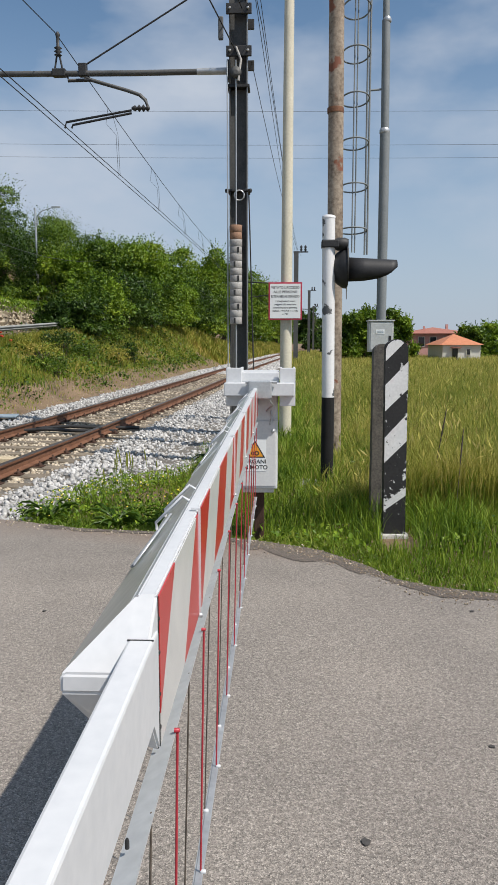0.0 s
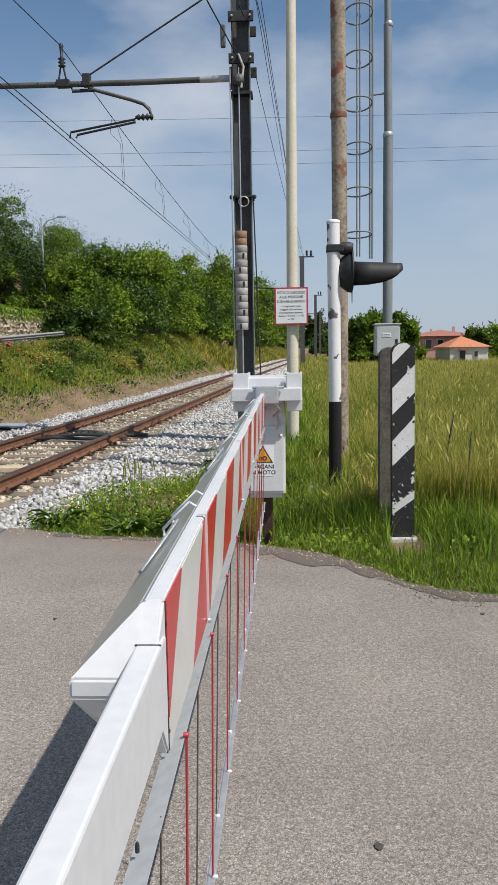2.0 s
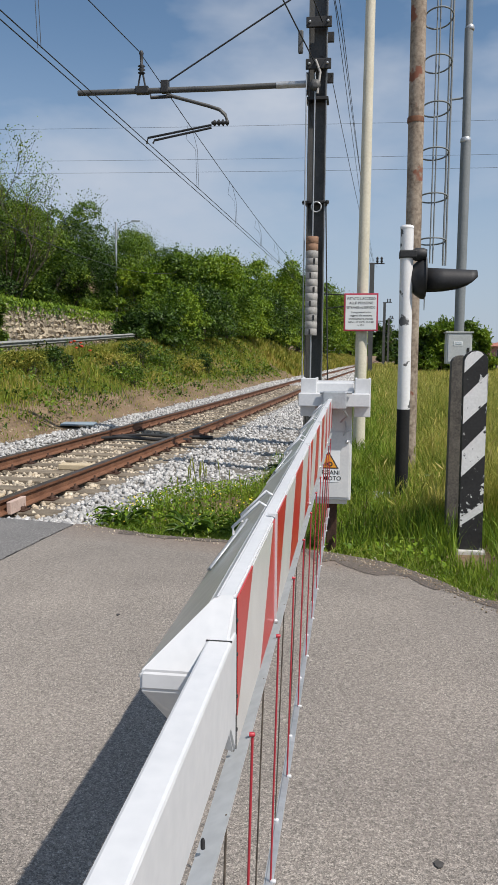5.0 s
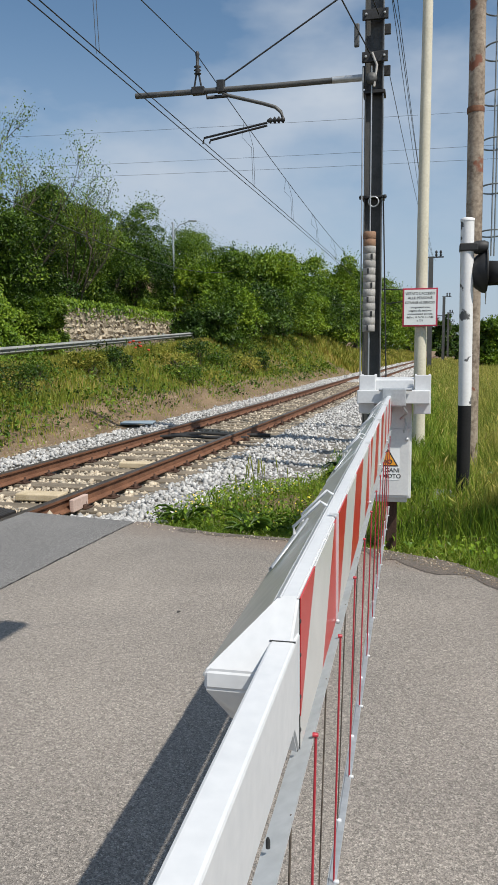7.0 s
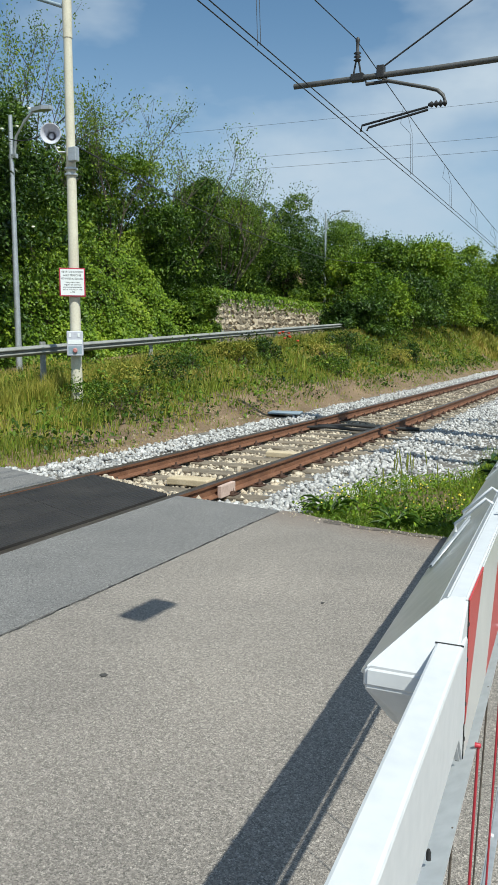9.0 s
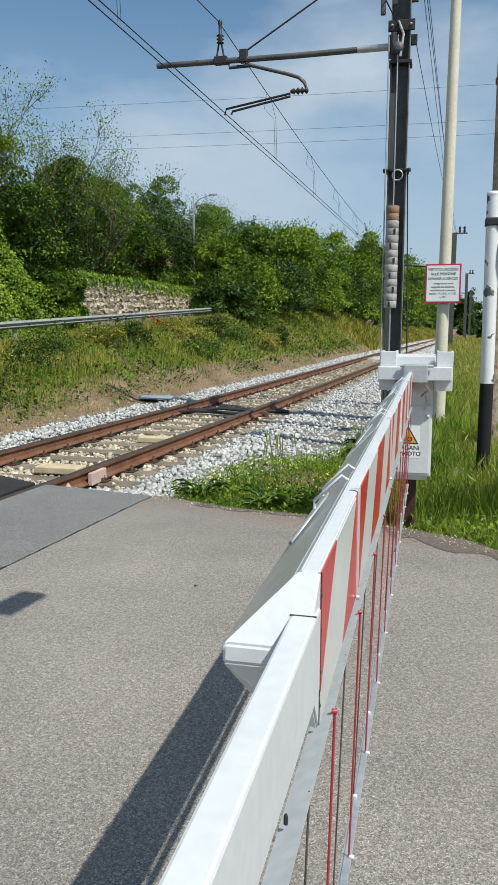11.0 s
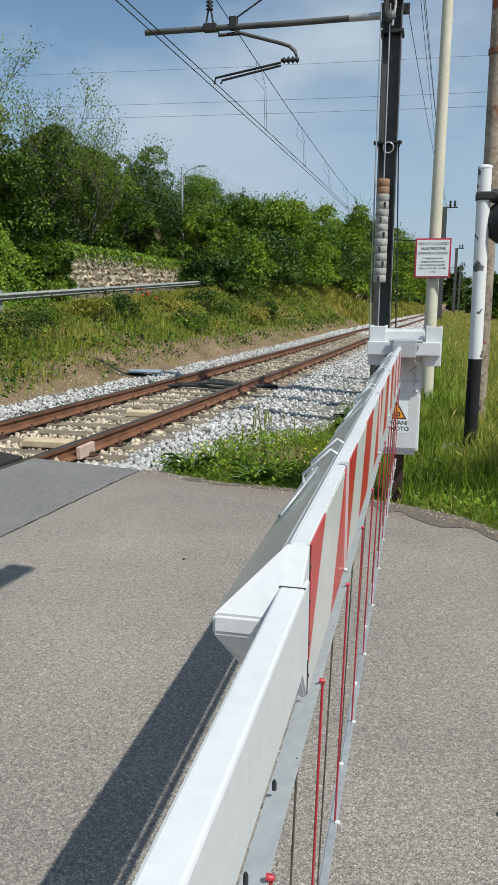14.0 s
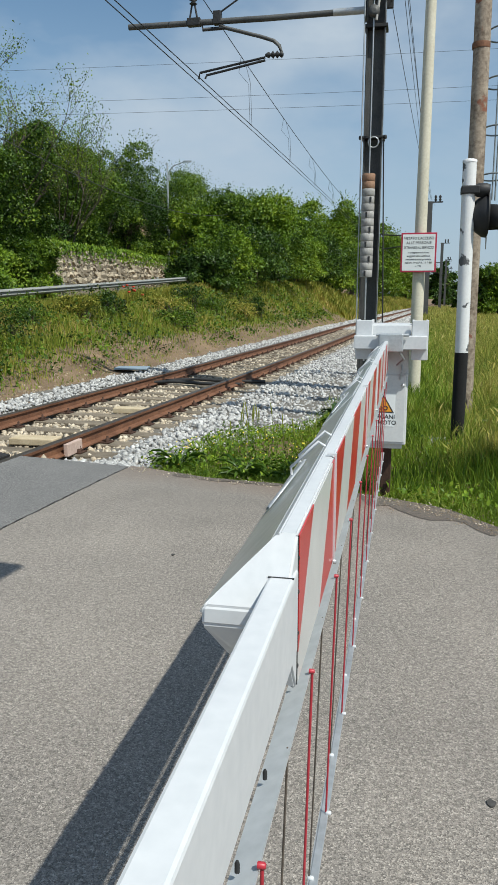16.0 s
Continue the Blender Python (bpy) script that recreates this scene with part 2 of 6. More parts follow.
M_WORNBAND = material("black_paint_with_white_remains", (0.010, 0.010, 0.010), (0.028, 0.028, 0.028), 0.75, scale=5, fine=50, bump=0.1,
                      spots=(0.66, 0.66, 0.64), spot_scale=22, spot_at=0.54)
M_PINKWOOD = material("pinkish_timber", (0.42, 0.30, 0.25), (0.60, 0.46, 0.39), 0.85, scale=6, fine=60, bump=0.3)
M_POSTWHITE = material("worn_white_paint", (0.62, 0.62, 0.60), (0.78, 0.78, 0.76), 0.55, scale=5, fine=50, bump=0.15,
                       spots=(0.03, 0.03, 0.03), spot_scale=24, spot_at=0.64)
M_OLDWOOD = material("grey_timber", (0.055, 0.05, 0.045), (0.16, 0.145, 0.12), 0.9, scale=9, fine=70, bump=0.6)
M_POLEWOOD = material("pole_timber", (0.14, 0.10, 0.07), (0.42, 0.35, 0.27), 0.85, scale=5, fine=30, bump=0.5,
                      spots=(0.22, 0.085, 0.05), spot_scale=3.5, spot_at=0.60)
M_POLEGREY = material("grey_painted_pole", (0.17, 0.19, 0.195), (0.24, 0.26, 0.265), 0.6, 0.0, scale=2, fine=40, bump=0.05)
M_CABINET = material("light_grey_cabinet", (0.42, 0.44, 0.43), (0.54, 0.56, 0.55), 0.55, scale=4, fine=50, bump=0.05)
M_WEIGHT = material("cast_weight", (0.26, 0.25, 0.235), (0.48, 0.465, 0.44), 0.8, scale=9, fine=60, bump=0.3, vary=0.15)
M_WEIGHTR = material("rusted_weight", (0.24, 0.13, 0.08), (0.36, 0.22, 0.14), 0.85, scale=9, fine=60, bump=0.3)
M_SIGN = material("sign_enamel", (0.76, 0.79, 0.78), (0.82, 0.84, 0.83), 0.35, scale=3, fine=40, bump=0.02)
M_SIGNRED = material("sign_red", (0.42, 0.03, 0.06), (0.50, 0.04, 0.08), 0.4, scale=5, fine=40, bump=0.02)
M_INK = material("black_print", (0.02, 0.02, 0.022), (0.035, 0.035, 0.035), 0.5, scale=8, fine=80, bump=0.0)
M_YELLOW = material("warning_orange", (0.72, 0.30, 0.02), (0.80, 0.36, 0.03), 0.4, scale=8, fine=80, bump=0.02)
M_WIRE = material("wire", (0.022, 0.022, 0.024), (0.05, 0.05, 0.052), 0.6, 0.2, scale=6, fine=40, bump=0.0)
M_RUBBLE = material("bank_stone", (0.17, 0.13, 0.085), (0.40, 0.32, 0.22), 0.92, scale=7, fine=40, bump=0.4, vary=0.4)
M_WALLSTONE = material("rubble_stone", (0.26, 0.215, 0.15), (0.50, 0.43, 0.32), 0.9, scale=3, fine=20, bump=0.5, vary=0.35, spread=0.01)
M_MORTAR = material("old_mortar", (0.15, 0.13, 0.10), (0.28, 0.245, 0.19), 0.95, scale=4, fine=30, bump=0.5, spread=0.01)
M_BARK = material("bark", (0.05, 0.04, 0.03), (0.13, 0.105, 0.08), 0.9, scale=6, fine=40, bump=0.6, spread=0.01)
M_LEAF_A = leafy("broad_leaves", ((0.012, 0.030, 0.005), (0.050, 0.106, 0.010), (0.145, 0.236, 0.019), (0.270, 0.350, 0.036)), 0.45, 0.24)
M_LEAF_B = leafy("fresh_leaves", ((0.024, 0.055, 0.006), (0.100, 0.186, 0.012), (0.210, 0.315, 0.022), (0.340, 0.410, 0.042)), 0.45, 0.26)
M_LEAF_C = leafy("dark_ivy", ((0.009, 0.022, 0.005), (0.026, 0.060, 0.008), (0.070, 0.135, 0.014), (0.150, 0.235, 0.026)), 0.42, 0.16)
M_GRASS = leafy("green_grass", ((0.046, 0.098, 0.010), (0.136, 0.232, 0.019), (0.265, 0.350, 0.036), (0.374, 0.349, 0.094)), 0.55, 0.3, 0.7)
M_DRY = leafy("drying_grass", ((0.14, 0.20, 0.03), (0.31, 0.34, 0.06), (0.52, 0.46, 0.11), (0.74, 0.61, 0.25)), 0.6, 0.36, 1.1)
M_BANK = leafy("bank_grass", ((0.085, 0.125, 0.016), (0.235, 0.260, 0.034), (0.400, 0.360, 0.066), (0.56, 0.410, 0.150)), 0.6, 0.3, 0.5)
M_FLOWER = material("yellow_petals", (0.70, 0.52, 0.03), (0.80, 0.62, 0.06), 0.6, scale=20, fine=90, bump=0)
M_ELDER = material("cream_blossom", (0.70, 0.68, 0.52), (0.80, 0.78, 0.64), 0.7, scale=20, fine=90, bump=0)
M_POPPY = material("red_petals", (0.60, 0.05, 0.02), (0.70, 0.08, 0.03), 0.6, scale=20, fine=90, bump=0)
M_PINK = material("pink_render", (0.50, 0.27, 0.24), (0.58, 0.33, 0.29), 0.85, scale=1, fine=20, bump=0.1)
M_CREAMW = material("cream_render", (0.60, 0.59, 0.51), (0.68, 0.67, 0.59), 0.85, scale=1, fine=20, bump=0.1)
M_TILE = material("orange_tiles", (0.42, 0.15, 0.075), (0.58, 0.24, 0.12), 0.8, scale=3, fine=15, bump=0.4, vary=0.15)
M_TILE2 = material("red_brown_tiles", (0.27, 0.10, 0.075), (0.38, 0.16, 0.11), 0.8, scale=3, fine=15, bump=0.4, vary=0.15)
M_PANE = material("window_glass", (0.02, 0.025, 0.03), (0.04, 0.045, 0.05), 0.08, scale=2, fine=10, bump=0)
M_PLATE = material("blue_grey_cover", (0.22, 0.29, 0.34), (0.32, 0.39, 0.44), 0.6, scale=5, fine=40, bump=0.05)
M_ALARM = material("grey_alarm_box", (0.45, 0.46, 0.52), (0.56, 0.57, 0.62), 0.5, scale=5, fine=40, bump=0.03)
M_LENSOFF = material("lamp_glass", (0.25, 0.26, 0.26), (0.40, 0.41, 0.40), 0.2, scale=5, fine=40, bump=0)


# ---------------------------------------------------------------- building helpers
def link_mesh(name, me, mat, parent=None, label=""):
    me.materials.append(mat)
    ob = new(name, me)
    if parent:
        ob.parent = parent
    if label:
        ob["label"] = label
    return ob


def root_place(ob):
    p = Vector((0, 0, 0))
    while ob:
        p += ob.location
        ob = ob.parent
    return p


def part(name, bm, mat, parent=None, label=""):
    """Links a bmesh, drawn in world places, as one mesh under a thing."""
    if parent:
        bmesh.ops.translate(bm, verts=bm.verts, vec=-root_place(parent))
    me = bpy.data.meshes.new(name)
    bm.to_mesh(me)
    bm.free()
    return link_mesh(name, me, mat, parent, label)


def thing(name, place, label, category, group="", kind=""):
    ob = new(name)
    ob.location = place
    ob.empty_display_size = 0.2
    return tagged(ob, label, category, group, kind)


def raw(name, verts, faces, mat, parent=None, label="", smooth=False):
    me = bpy.data.meshes.new(name)
    v = np.asarray(verts, dtype=np.float32)
    if parent:
        v = v - np.array(root_place(parent), dtype=np.float32)
    f = np.asarray(faces, dtype=np.int32)
    me.vertices.add(len(v))
    me.vertices.foreach_set("co", v.ravel())
    k = f.shape[1]
    me.loops.add(f.size)
    me.loops.foreach_set("vertex_index", f.ravel())
    me.polygons.add(len(f))
    me.polygons.foreach_set("loop_start", np.arange(0, f.size, k, dtype=np.int32))
    if smooth:
        me.polygons.foreach_set("use_smooth", np.ones(len(f), dtype=bool))
    me.update(calc_edges=True)
    return link_mesh(name, me, mat, parent, label)


def box(bm, x0, x1, y0, y1, z0, z1, bevel=0.0):
    v = [bm.verts.new((x, y, z)) for z in (z0, z1) for x, y in ((x0, y0), (x1, y0), (x1, y1), (x0, y1))]
    fs = [bm.faces.new([v[i] for i in q]) for q in ((3, 2, 1, 0), (4, 5, 6, 7), (0, 1, 5, 4), (1, 2, 6, 5), (2, 3, 7, 6), (3, 0, 4, 7))]
    if bevel:
        es = {e for f in fs for e in f.edges}
        bmesh.ops.bevel(bm, geom=list(es), offset=bevel, segments=2, profile=0.5, affect="EDGES")
    return bm


def boxed(*a, **k):
    return box(bmesh.new(), *a, **k)


def tube(bm, pts, r, seg=8, r2=None, caps=True):
    """A round bar along a line of points, tapering from r to r2."""
    pts = [Vector(p) for p in pts]
    rings = []
    for i, p in enumerate(pts):
        d = (pts[min(i + 1, len(pts) - 1)] - pts[max(i - 1, 0)]).normalized()
        a = d.cross(Vector((0, 0, 1)) if abs(d.z) < 0.9 else Vector((0, 1, 0))).normalized()
        b = d.cross(a)
        rr = r if r2 is None else r + (r2 - r) * i / (len(pts) - 1)
        rings.append([bm.verts.new(p + (a * math.cos(t) + b * math.sin(t)) * rr) for t in (2 * math.pi * k / seg for k in range(seg))])
    for u, w in zip(rings, rings[1:]):
        for k in range(seg):
            f = bm.faces.new((u[k], w[k], w[(k + 1) % seg], u[(k + 1) % seg]))
            f.smooth = seg > 5
    if caps:
        bm.faces.new([bm.verts.new(v.co) for v in rings[0]])
        bm.faces.new([bm.verts.new(v.co) for v in rings[-1][::-1]])
    return bm


def tubed(pts, r, seg=8, r2=None):
    return tube(bmesh.new(), pts, r, seg, r2)


def prism(bm, outline, axis, a, b):
    """A solid from an outline in the plane across an axis ('x': (y, z), 'y': (x, z), 'z': (x, y)), from a to b."""
    def at(p, s):
        return {"x": (s, p[0], p[1]), "y": (p[0], s, p[1]), "z": (p[0], p[1], s)}[axis]
    u, w = [bm.verts.new(at(p, a)) for p in outline], [bm.verts.new(at(p, b)) for p in outline]
    n = len(outline)
    for k in range(n):
        bm.faces.new((u[k], u[(k + 1) % n], w[(k + 1) % n], w[k]))
    bm.faces.new(u[::-1])
    bm.faces.new(w)
    bmesh.ops.recalc_face_normals(bm, faces=bm.faces)
    return bm


def prismed(outline, axis, a, b):
    return prism(bmesh.new(), outline, axis, a, b)


def disc_ring(c, r, n, axis):
    out = []
    for k in range(n):
        t = 2 * math.pi * k / n
        u, w = r * math.cos(t), r * math.sin(t)
        out.append(Vector(c) + (Vector((0, u, w)) if axis == "x" else Vector((u, 0, w)) if axis == "y" else Vector((u, w, 0))))
    return out


def lathe(bm, c, profile, axis="z", seg=16):
    """A turned shape: profile of (radius, distance along the axis) from the point c."""
    way = {"x": Vector((1, 0, 0)), "y": Vector((0, 1, 0)), "z": Vector((0, 0, 1))}[axis]
    rings = [[bm.verts.new(p) for p in disc_ring(Vector(c) + way * h, max(r, 0.0005), seg, axis)] for r, h in profile]
    for u, w in zip(rings, rings[1:]):
        for k in range(seg):
            f = bm.faces.new((u[k], u[(k + 1) % seg], w[(k + 1) % seg], w[k]))
            f.smooth = True
    bmesh.ops.recalc_face_normals(bm, faces=bm.faces)
    ends = rings[0][::-1], rings[-1]
    for ring, way_out in zip(ends, (-way, way)):
        face = bm.faces.new([bm.verts.new(v.co) for v in ring])
        face.normal_update()
        if face.normal.dot(way_out) < 0 < (profile[-1][1] - profile[0][1]):
            face.normal_flip()
    return bm


def turned(c, profile, axis="z", seg=16):
    return lathe(bmesh.new(), c, profile, axis, seg)


def lettering(name, text, size, place, turn, mat, parent):
    """Raised print, centred at a place, as a thin mesh."""
    cu = bpy.data.curves.new(name, "FONT")
    cu.body, cu.size, cu.align_x, cu.align_y, cu.extrude = text, size, "CENTER", "CENTER", 0.0006
    cu.resolution_u, cu.offset = 3, size * 0.009
    tmp = new(name, cu)
    bpy.context.view_layer.update()
    me = bpy.data.meshes.new_from_object(tmp.evaluated_get(bpy.context.evaluated_depsgraph_get()))
    bpy.data.objects.remove(tmp)
    me.transform(Matrix.Translation(Vector(place) - root_place(parent)) @ turn)
    me.materials.clear()
    return link_mesh(name, me, mat, parent)


UPRIGHT = Euler((math.pi / 2, 0, 0)).to_matrix().to_4x4()


def smooth(a, b, v):
    t = min(1.0, max(0.0, (v - a) / (b - a)))
    return t * t * (3 - 2 * t)


# ---------------------------------------------------------------- plan of the ground
def track_x(y):
    """The track's centre line."""
    if y < 34:
        return -4.6 + 0.054 * y - 0.0003 * y * y if y > 0 else -4.6 + 0.054 * y
    return -3.1108 + 0.0336 * (y - 34) + 0.018 * max(0.0, y - 42)


def road_level(y):
    """The upper road behind the bank, which climbs."""
    return 0.55 + 0.046 * (min(max(y, 4), 60) - 11.2) - 1.6 * smooth(50, 85, y)


# the far edge of the level-crossing road, from the far side of the track to the field
ROAD_EDGE = [(-40.0, 24.0), (-12.0, 9.6), (-6.18, 6.86), (-5.15, 6.42), (-4.88, 6.93), (-3.37, 6.2), (-2.35, 6.02), (-1.6, 5.72), (-0.87, 5.63), (-0.21, 5.42),
             (0.24, 5.19), (0.54, 4.82), (0.69, 4.54), (0.88, 4.40), (1.28, 4.27), (3.0, 4.0), (8.0, 3.5), (40.0, 1.0)]


def road_edge(x):
    for (xa, ya), (xb, yb) in zip(ROAD_EDGE, ROAD_EDGE[1:]):
        if x <= xb:
            return ya + (yb - ya) * max(0, x - xa) / (xb - xa)
    return ROAD_EDGE[-1][1]


def shoulder(y):
    """How far the ballast reaches from the track's middle on the near side."""
    return 2.05 + 0.95 * smooth(6.6, 9.2, y) - 0.5 * smooth(20, 45, y)


def ground_z(x, y):
    u = x - track_x(y)
    wob = 0.06 * noise.noise((x * 0.7, y * 0.7, 0)) + 0.03 * noise.noise((x * 2.3, y * 2.3, 4))
    if u > -2.1:
        bed = -0.228 + 0.06 * smooth(1.12, 1.5, abs(u))
        verge = -0.06 + wob
        field = -0.02 - 0.42 * smooth(12, 60, y) + wob
        out = shoulder(y)
        z = bed + (verge - bed) * smooth(out - 0.35, out + 0.45, u)
        z += (field - verge) * smooth(3.5, 6.0, u)
    else:
        top = road_level(y)
        rise = smooth(8.0, 19.0, y + 0.45 * wob)
        foot = -0.16 + (0.10 + 0.42 * rise) * smooth(-2.2, -3.1 + wob * 2, u) + wob * 0.6
        z = foot + (top - 0.3 * rise) * smooth(-3.0, -6.2, u) * (0.35 + 0.65 * rise)
        if x < -9.6:
            z += (top - z) * smooth(-9.2, -10.4, x)
        if x < -14.3:
            z += 5.6 * smooth(-14.2, -23, x) + wob * 5
    e = road_edge(x)
    if y < e + 0.5:
        z = -0.05 + (z + 0.05) * smooth(e - 0.05, e + 0.5, y)
    return z


def graded(lo, hi, near_lo, near_hi, step, grow=1.28):
    v = list(np.arange(near_lo, near_hi, step))
    s = step
    while v[-1] < hi:
        s *= grow
        v.append(v[-1] + s)
    s = step
    while v[0] > lo:
        s *= grow
        v.insert(0, v[0] - s)
    return v


def build_ground():
    xs = graded(-2500, 2500, -24, 8, 0.3, 1.2)
    ys = graded(-2500, 2500, 3.6, 62, 0.36, 1.09)
    verts = [(x, y, ground_z(x, y) if -60 < y < 400 and abs(x) < 200 else -0.5) for y in ys for x in xs]
    n = len(xs)
    faces = [(j * n + i, j * n + i + 1, j * n + n + i + 1, j * n + n + i) for j in range(len(ys) - 1) for i in range(n - 1)]
    tagged(raw("ground", verts, faces, M_SOIL, smooth=True), "bare soil under grass beside the railway", "ground", kind="structure")


def build_road():
    def slab(name, outline, mat, label, z1=0.0, z0=-0.12):
        ob = part(name, prismed(outline, "z", z0, z1), mat)
        return tagged(ob, label, "road", kind="structure")
    near = lambda y: track_x(y) + 0.79
    far = lambda y: track_x(y) - 0.79
    seam = [(-2.35, 6.03), (-2.41, 5.38), (-2.47, 4.5), (-2.53, 3.67), (-2.6, 2.79), (-2.72, 1.2), (-3.0, -7)]
    edge = [p for p in ROAD_EDGE if p[0] > -2.3]
    ragged = []
    rnd = random.Random(5)
    for (xa, ya), (xb, yb) in zip([(-2.35, 6.03)] + edge, edge):
        k = max(1, int((xb - xa) / 0.09)) if xb < 3 else 1
        for i in range(k):
            t = i / k
            ragged.append((xa + (xb - xa) * t, ya + (yb - ya) * t + rnd.uniform(-0.035, 0.035) * (0 if not ragged else 1)))
    ragged.append(edge[-1])
    slab("road", seam[::-1] + ragged[1:] + [(40, -8), (-3.0, -8)], M_ROAD, "worn pale grey asphalt of the level crossing road")
    slab("road", [(near(6.2), 6.2), (-2.37, 6.0)] + [(x - 0.012, y) for x, y in seam[1:]] + [(near(-7), -7), (near(0), 0)], M_STRIP,
         "older dark grey asphalt strip along the track", 0.003)
    slab("road", [(far(6.4), 6.45), (far(0), 0), (far(-7), -7), (-40, -7), (-40, 24), (-12, 9.6), (-6.18, 6.86)][::-1], M_STRIP,
         "grey asphalt beyond the track", 0.0)


def build_cracks():
    rnd = random.Random(17)
    def crack(pts, wide):
        line = []
        for (xa, ya), (xb, yb) in zip(pts, pts[1:]):
            k = max(2, int(math.hypot(xb - xa, yb - ya) / 0.06))
            line += [(xa + (xb - xa) * i / k + rnd.uniform(-0.012, 0.012), ya + (yb - ya) * i / k, wide * rnd.uniform(0.35, 1.3)) for i in range(k)]
        v = [q for x, y, w in line for q in ((x - w, y, 0.0052), (x + w, y, 0.0052))]
        f = [(2 * i, 2 * i + 1, 2 * i + 3, 2 * i + 2) for i in range(len(line) - 1)]
        tagged(raw("crack", v, f, M_TAR), "dark ragged crack in the asphalt", "crack", kind="structure")
    crack([(-2.36, 6.0), (-2.41, 5.38), (-2.47, 4.5), (-2.53, 3.67), (-2.6, 2.79), (-2.72, 1.2), (-2.8, 0.4)], 0.004)
    for x, y, r in ((-1.88, 2.63, 0.016), (0.24, 2.05, 0.015), (1.02, 4.0, 0.012), (-0.6, 4.2, 0.01), (1.4, 3.1, 0.012), (-1.3, 3.9, 0.010), (0.75, 2.6, 0.009)):
        pts = [(x + r * rnd.uniform(0.6, 1.4) * math.cos(a), y + r * rnd.uniform(0.6, 1.4) * math.sin(a)) for a in (i * 0.628 for i in range(10))]
        tagged(part("tar_spot", prismed(pts, "z", 0.001, 0.0055), M_TAR), "small dark tar spot on the asphalt", "stain", kind="structure")


def build_dirt():
    """Crumbling dark margin of the asphalt along the verge."""
    rnd = random.Random(23)
    xs = [-1.9 + 0.07 * i for i in range(76)]
    outer = [(x, road_edge(x) + 0.02) for x in xs]
    inner = [(x, road_edge(x) - (0.06 if x < -0.3 else 0.34 if x < 0.55 else 0.17) * (0.45 + 0.9 * abs(noise.noise((x * 2.1, 0.5, 3)))) - rnd.uniform(0, 0.05)) for x in xs]
    v = [(x, y, 0.0045) for x, y in outer] + [(x, y, 0.0035) for x, y in inner]
    n = len(xs)
    ob = raw("road_margin", v, [(i, n + i, n + i + 1, i + 1) for i in range(n - 1)], M_EDGE)
    tagged(ob, "dark crumbling margin of the asphalt beside the grass", "road", kind="structure")


def build_mat():
    """Rubber crossing panels between the rails, in rows with fine ribs."""
    mat = thing("crossing_mat", (track_x(3), 3, -0.1), "black ribbed rubber panels between the rails", "crossing mat")
    y, k = 6.55, 0
    while y > -6:
        y0 = y - 1.2
        for side in (-1, 0, 1):
            xa, xb = -0.645 + 0.43 * (side + 1) + 0.003, -0.645 + 0.43 * (side + 2) - 0.003
            line = [(xb, -0.11), (xa, -0.11), (xa, 0.002)]
            for q in range(9):
                u = xa + 0.025 + q * (xb - xa - 0.05) / 8
                line += [(u - 0.009, 0.002), (u - 0.007, 0.006), (u + 0.007, 0.006), (u + 0.009, 0.002)]
            bm = prismed(line + [(xb, 0.002)], "y", y0 + 0.005, y)
            for v in bm.verts:
                yy = v.co.y
                v.co.y = yy - 0.48 * v.co.x
                v.co.x += track_x(yy)
            part("panel", bm, M_RUBBER, mat)
        y = y0
        k += 1


RAIL = [(-0.07, -0.15), (0.07, -0.15), (0.07, -0.138), (0.014, -0.118), (0.009, -0.045), (0.034, -0.032), (0.036, -0.004),
        (0.028, 0.004), (-0.028, 0.004), (-0.036, -0.004), (-0.034, -0.032), (-0.009, -0.045), (-0.014, -0.118), (-0.07, -0.138)]


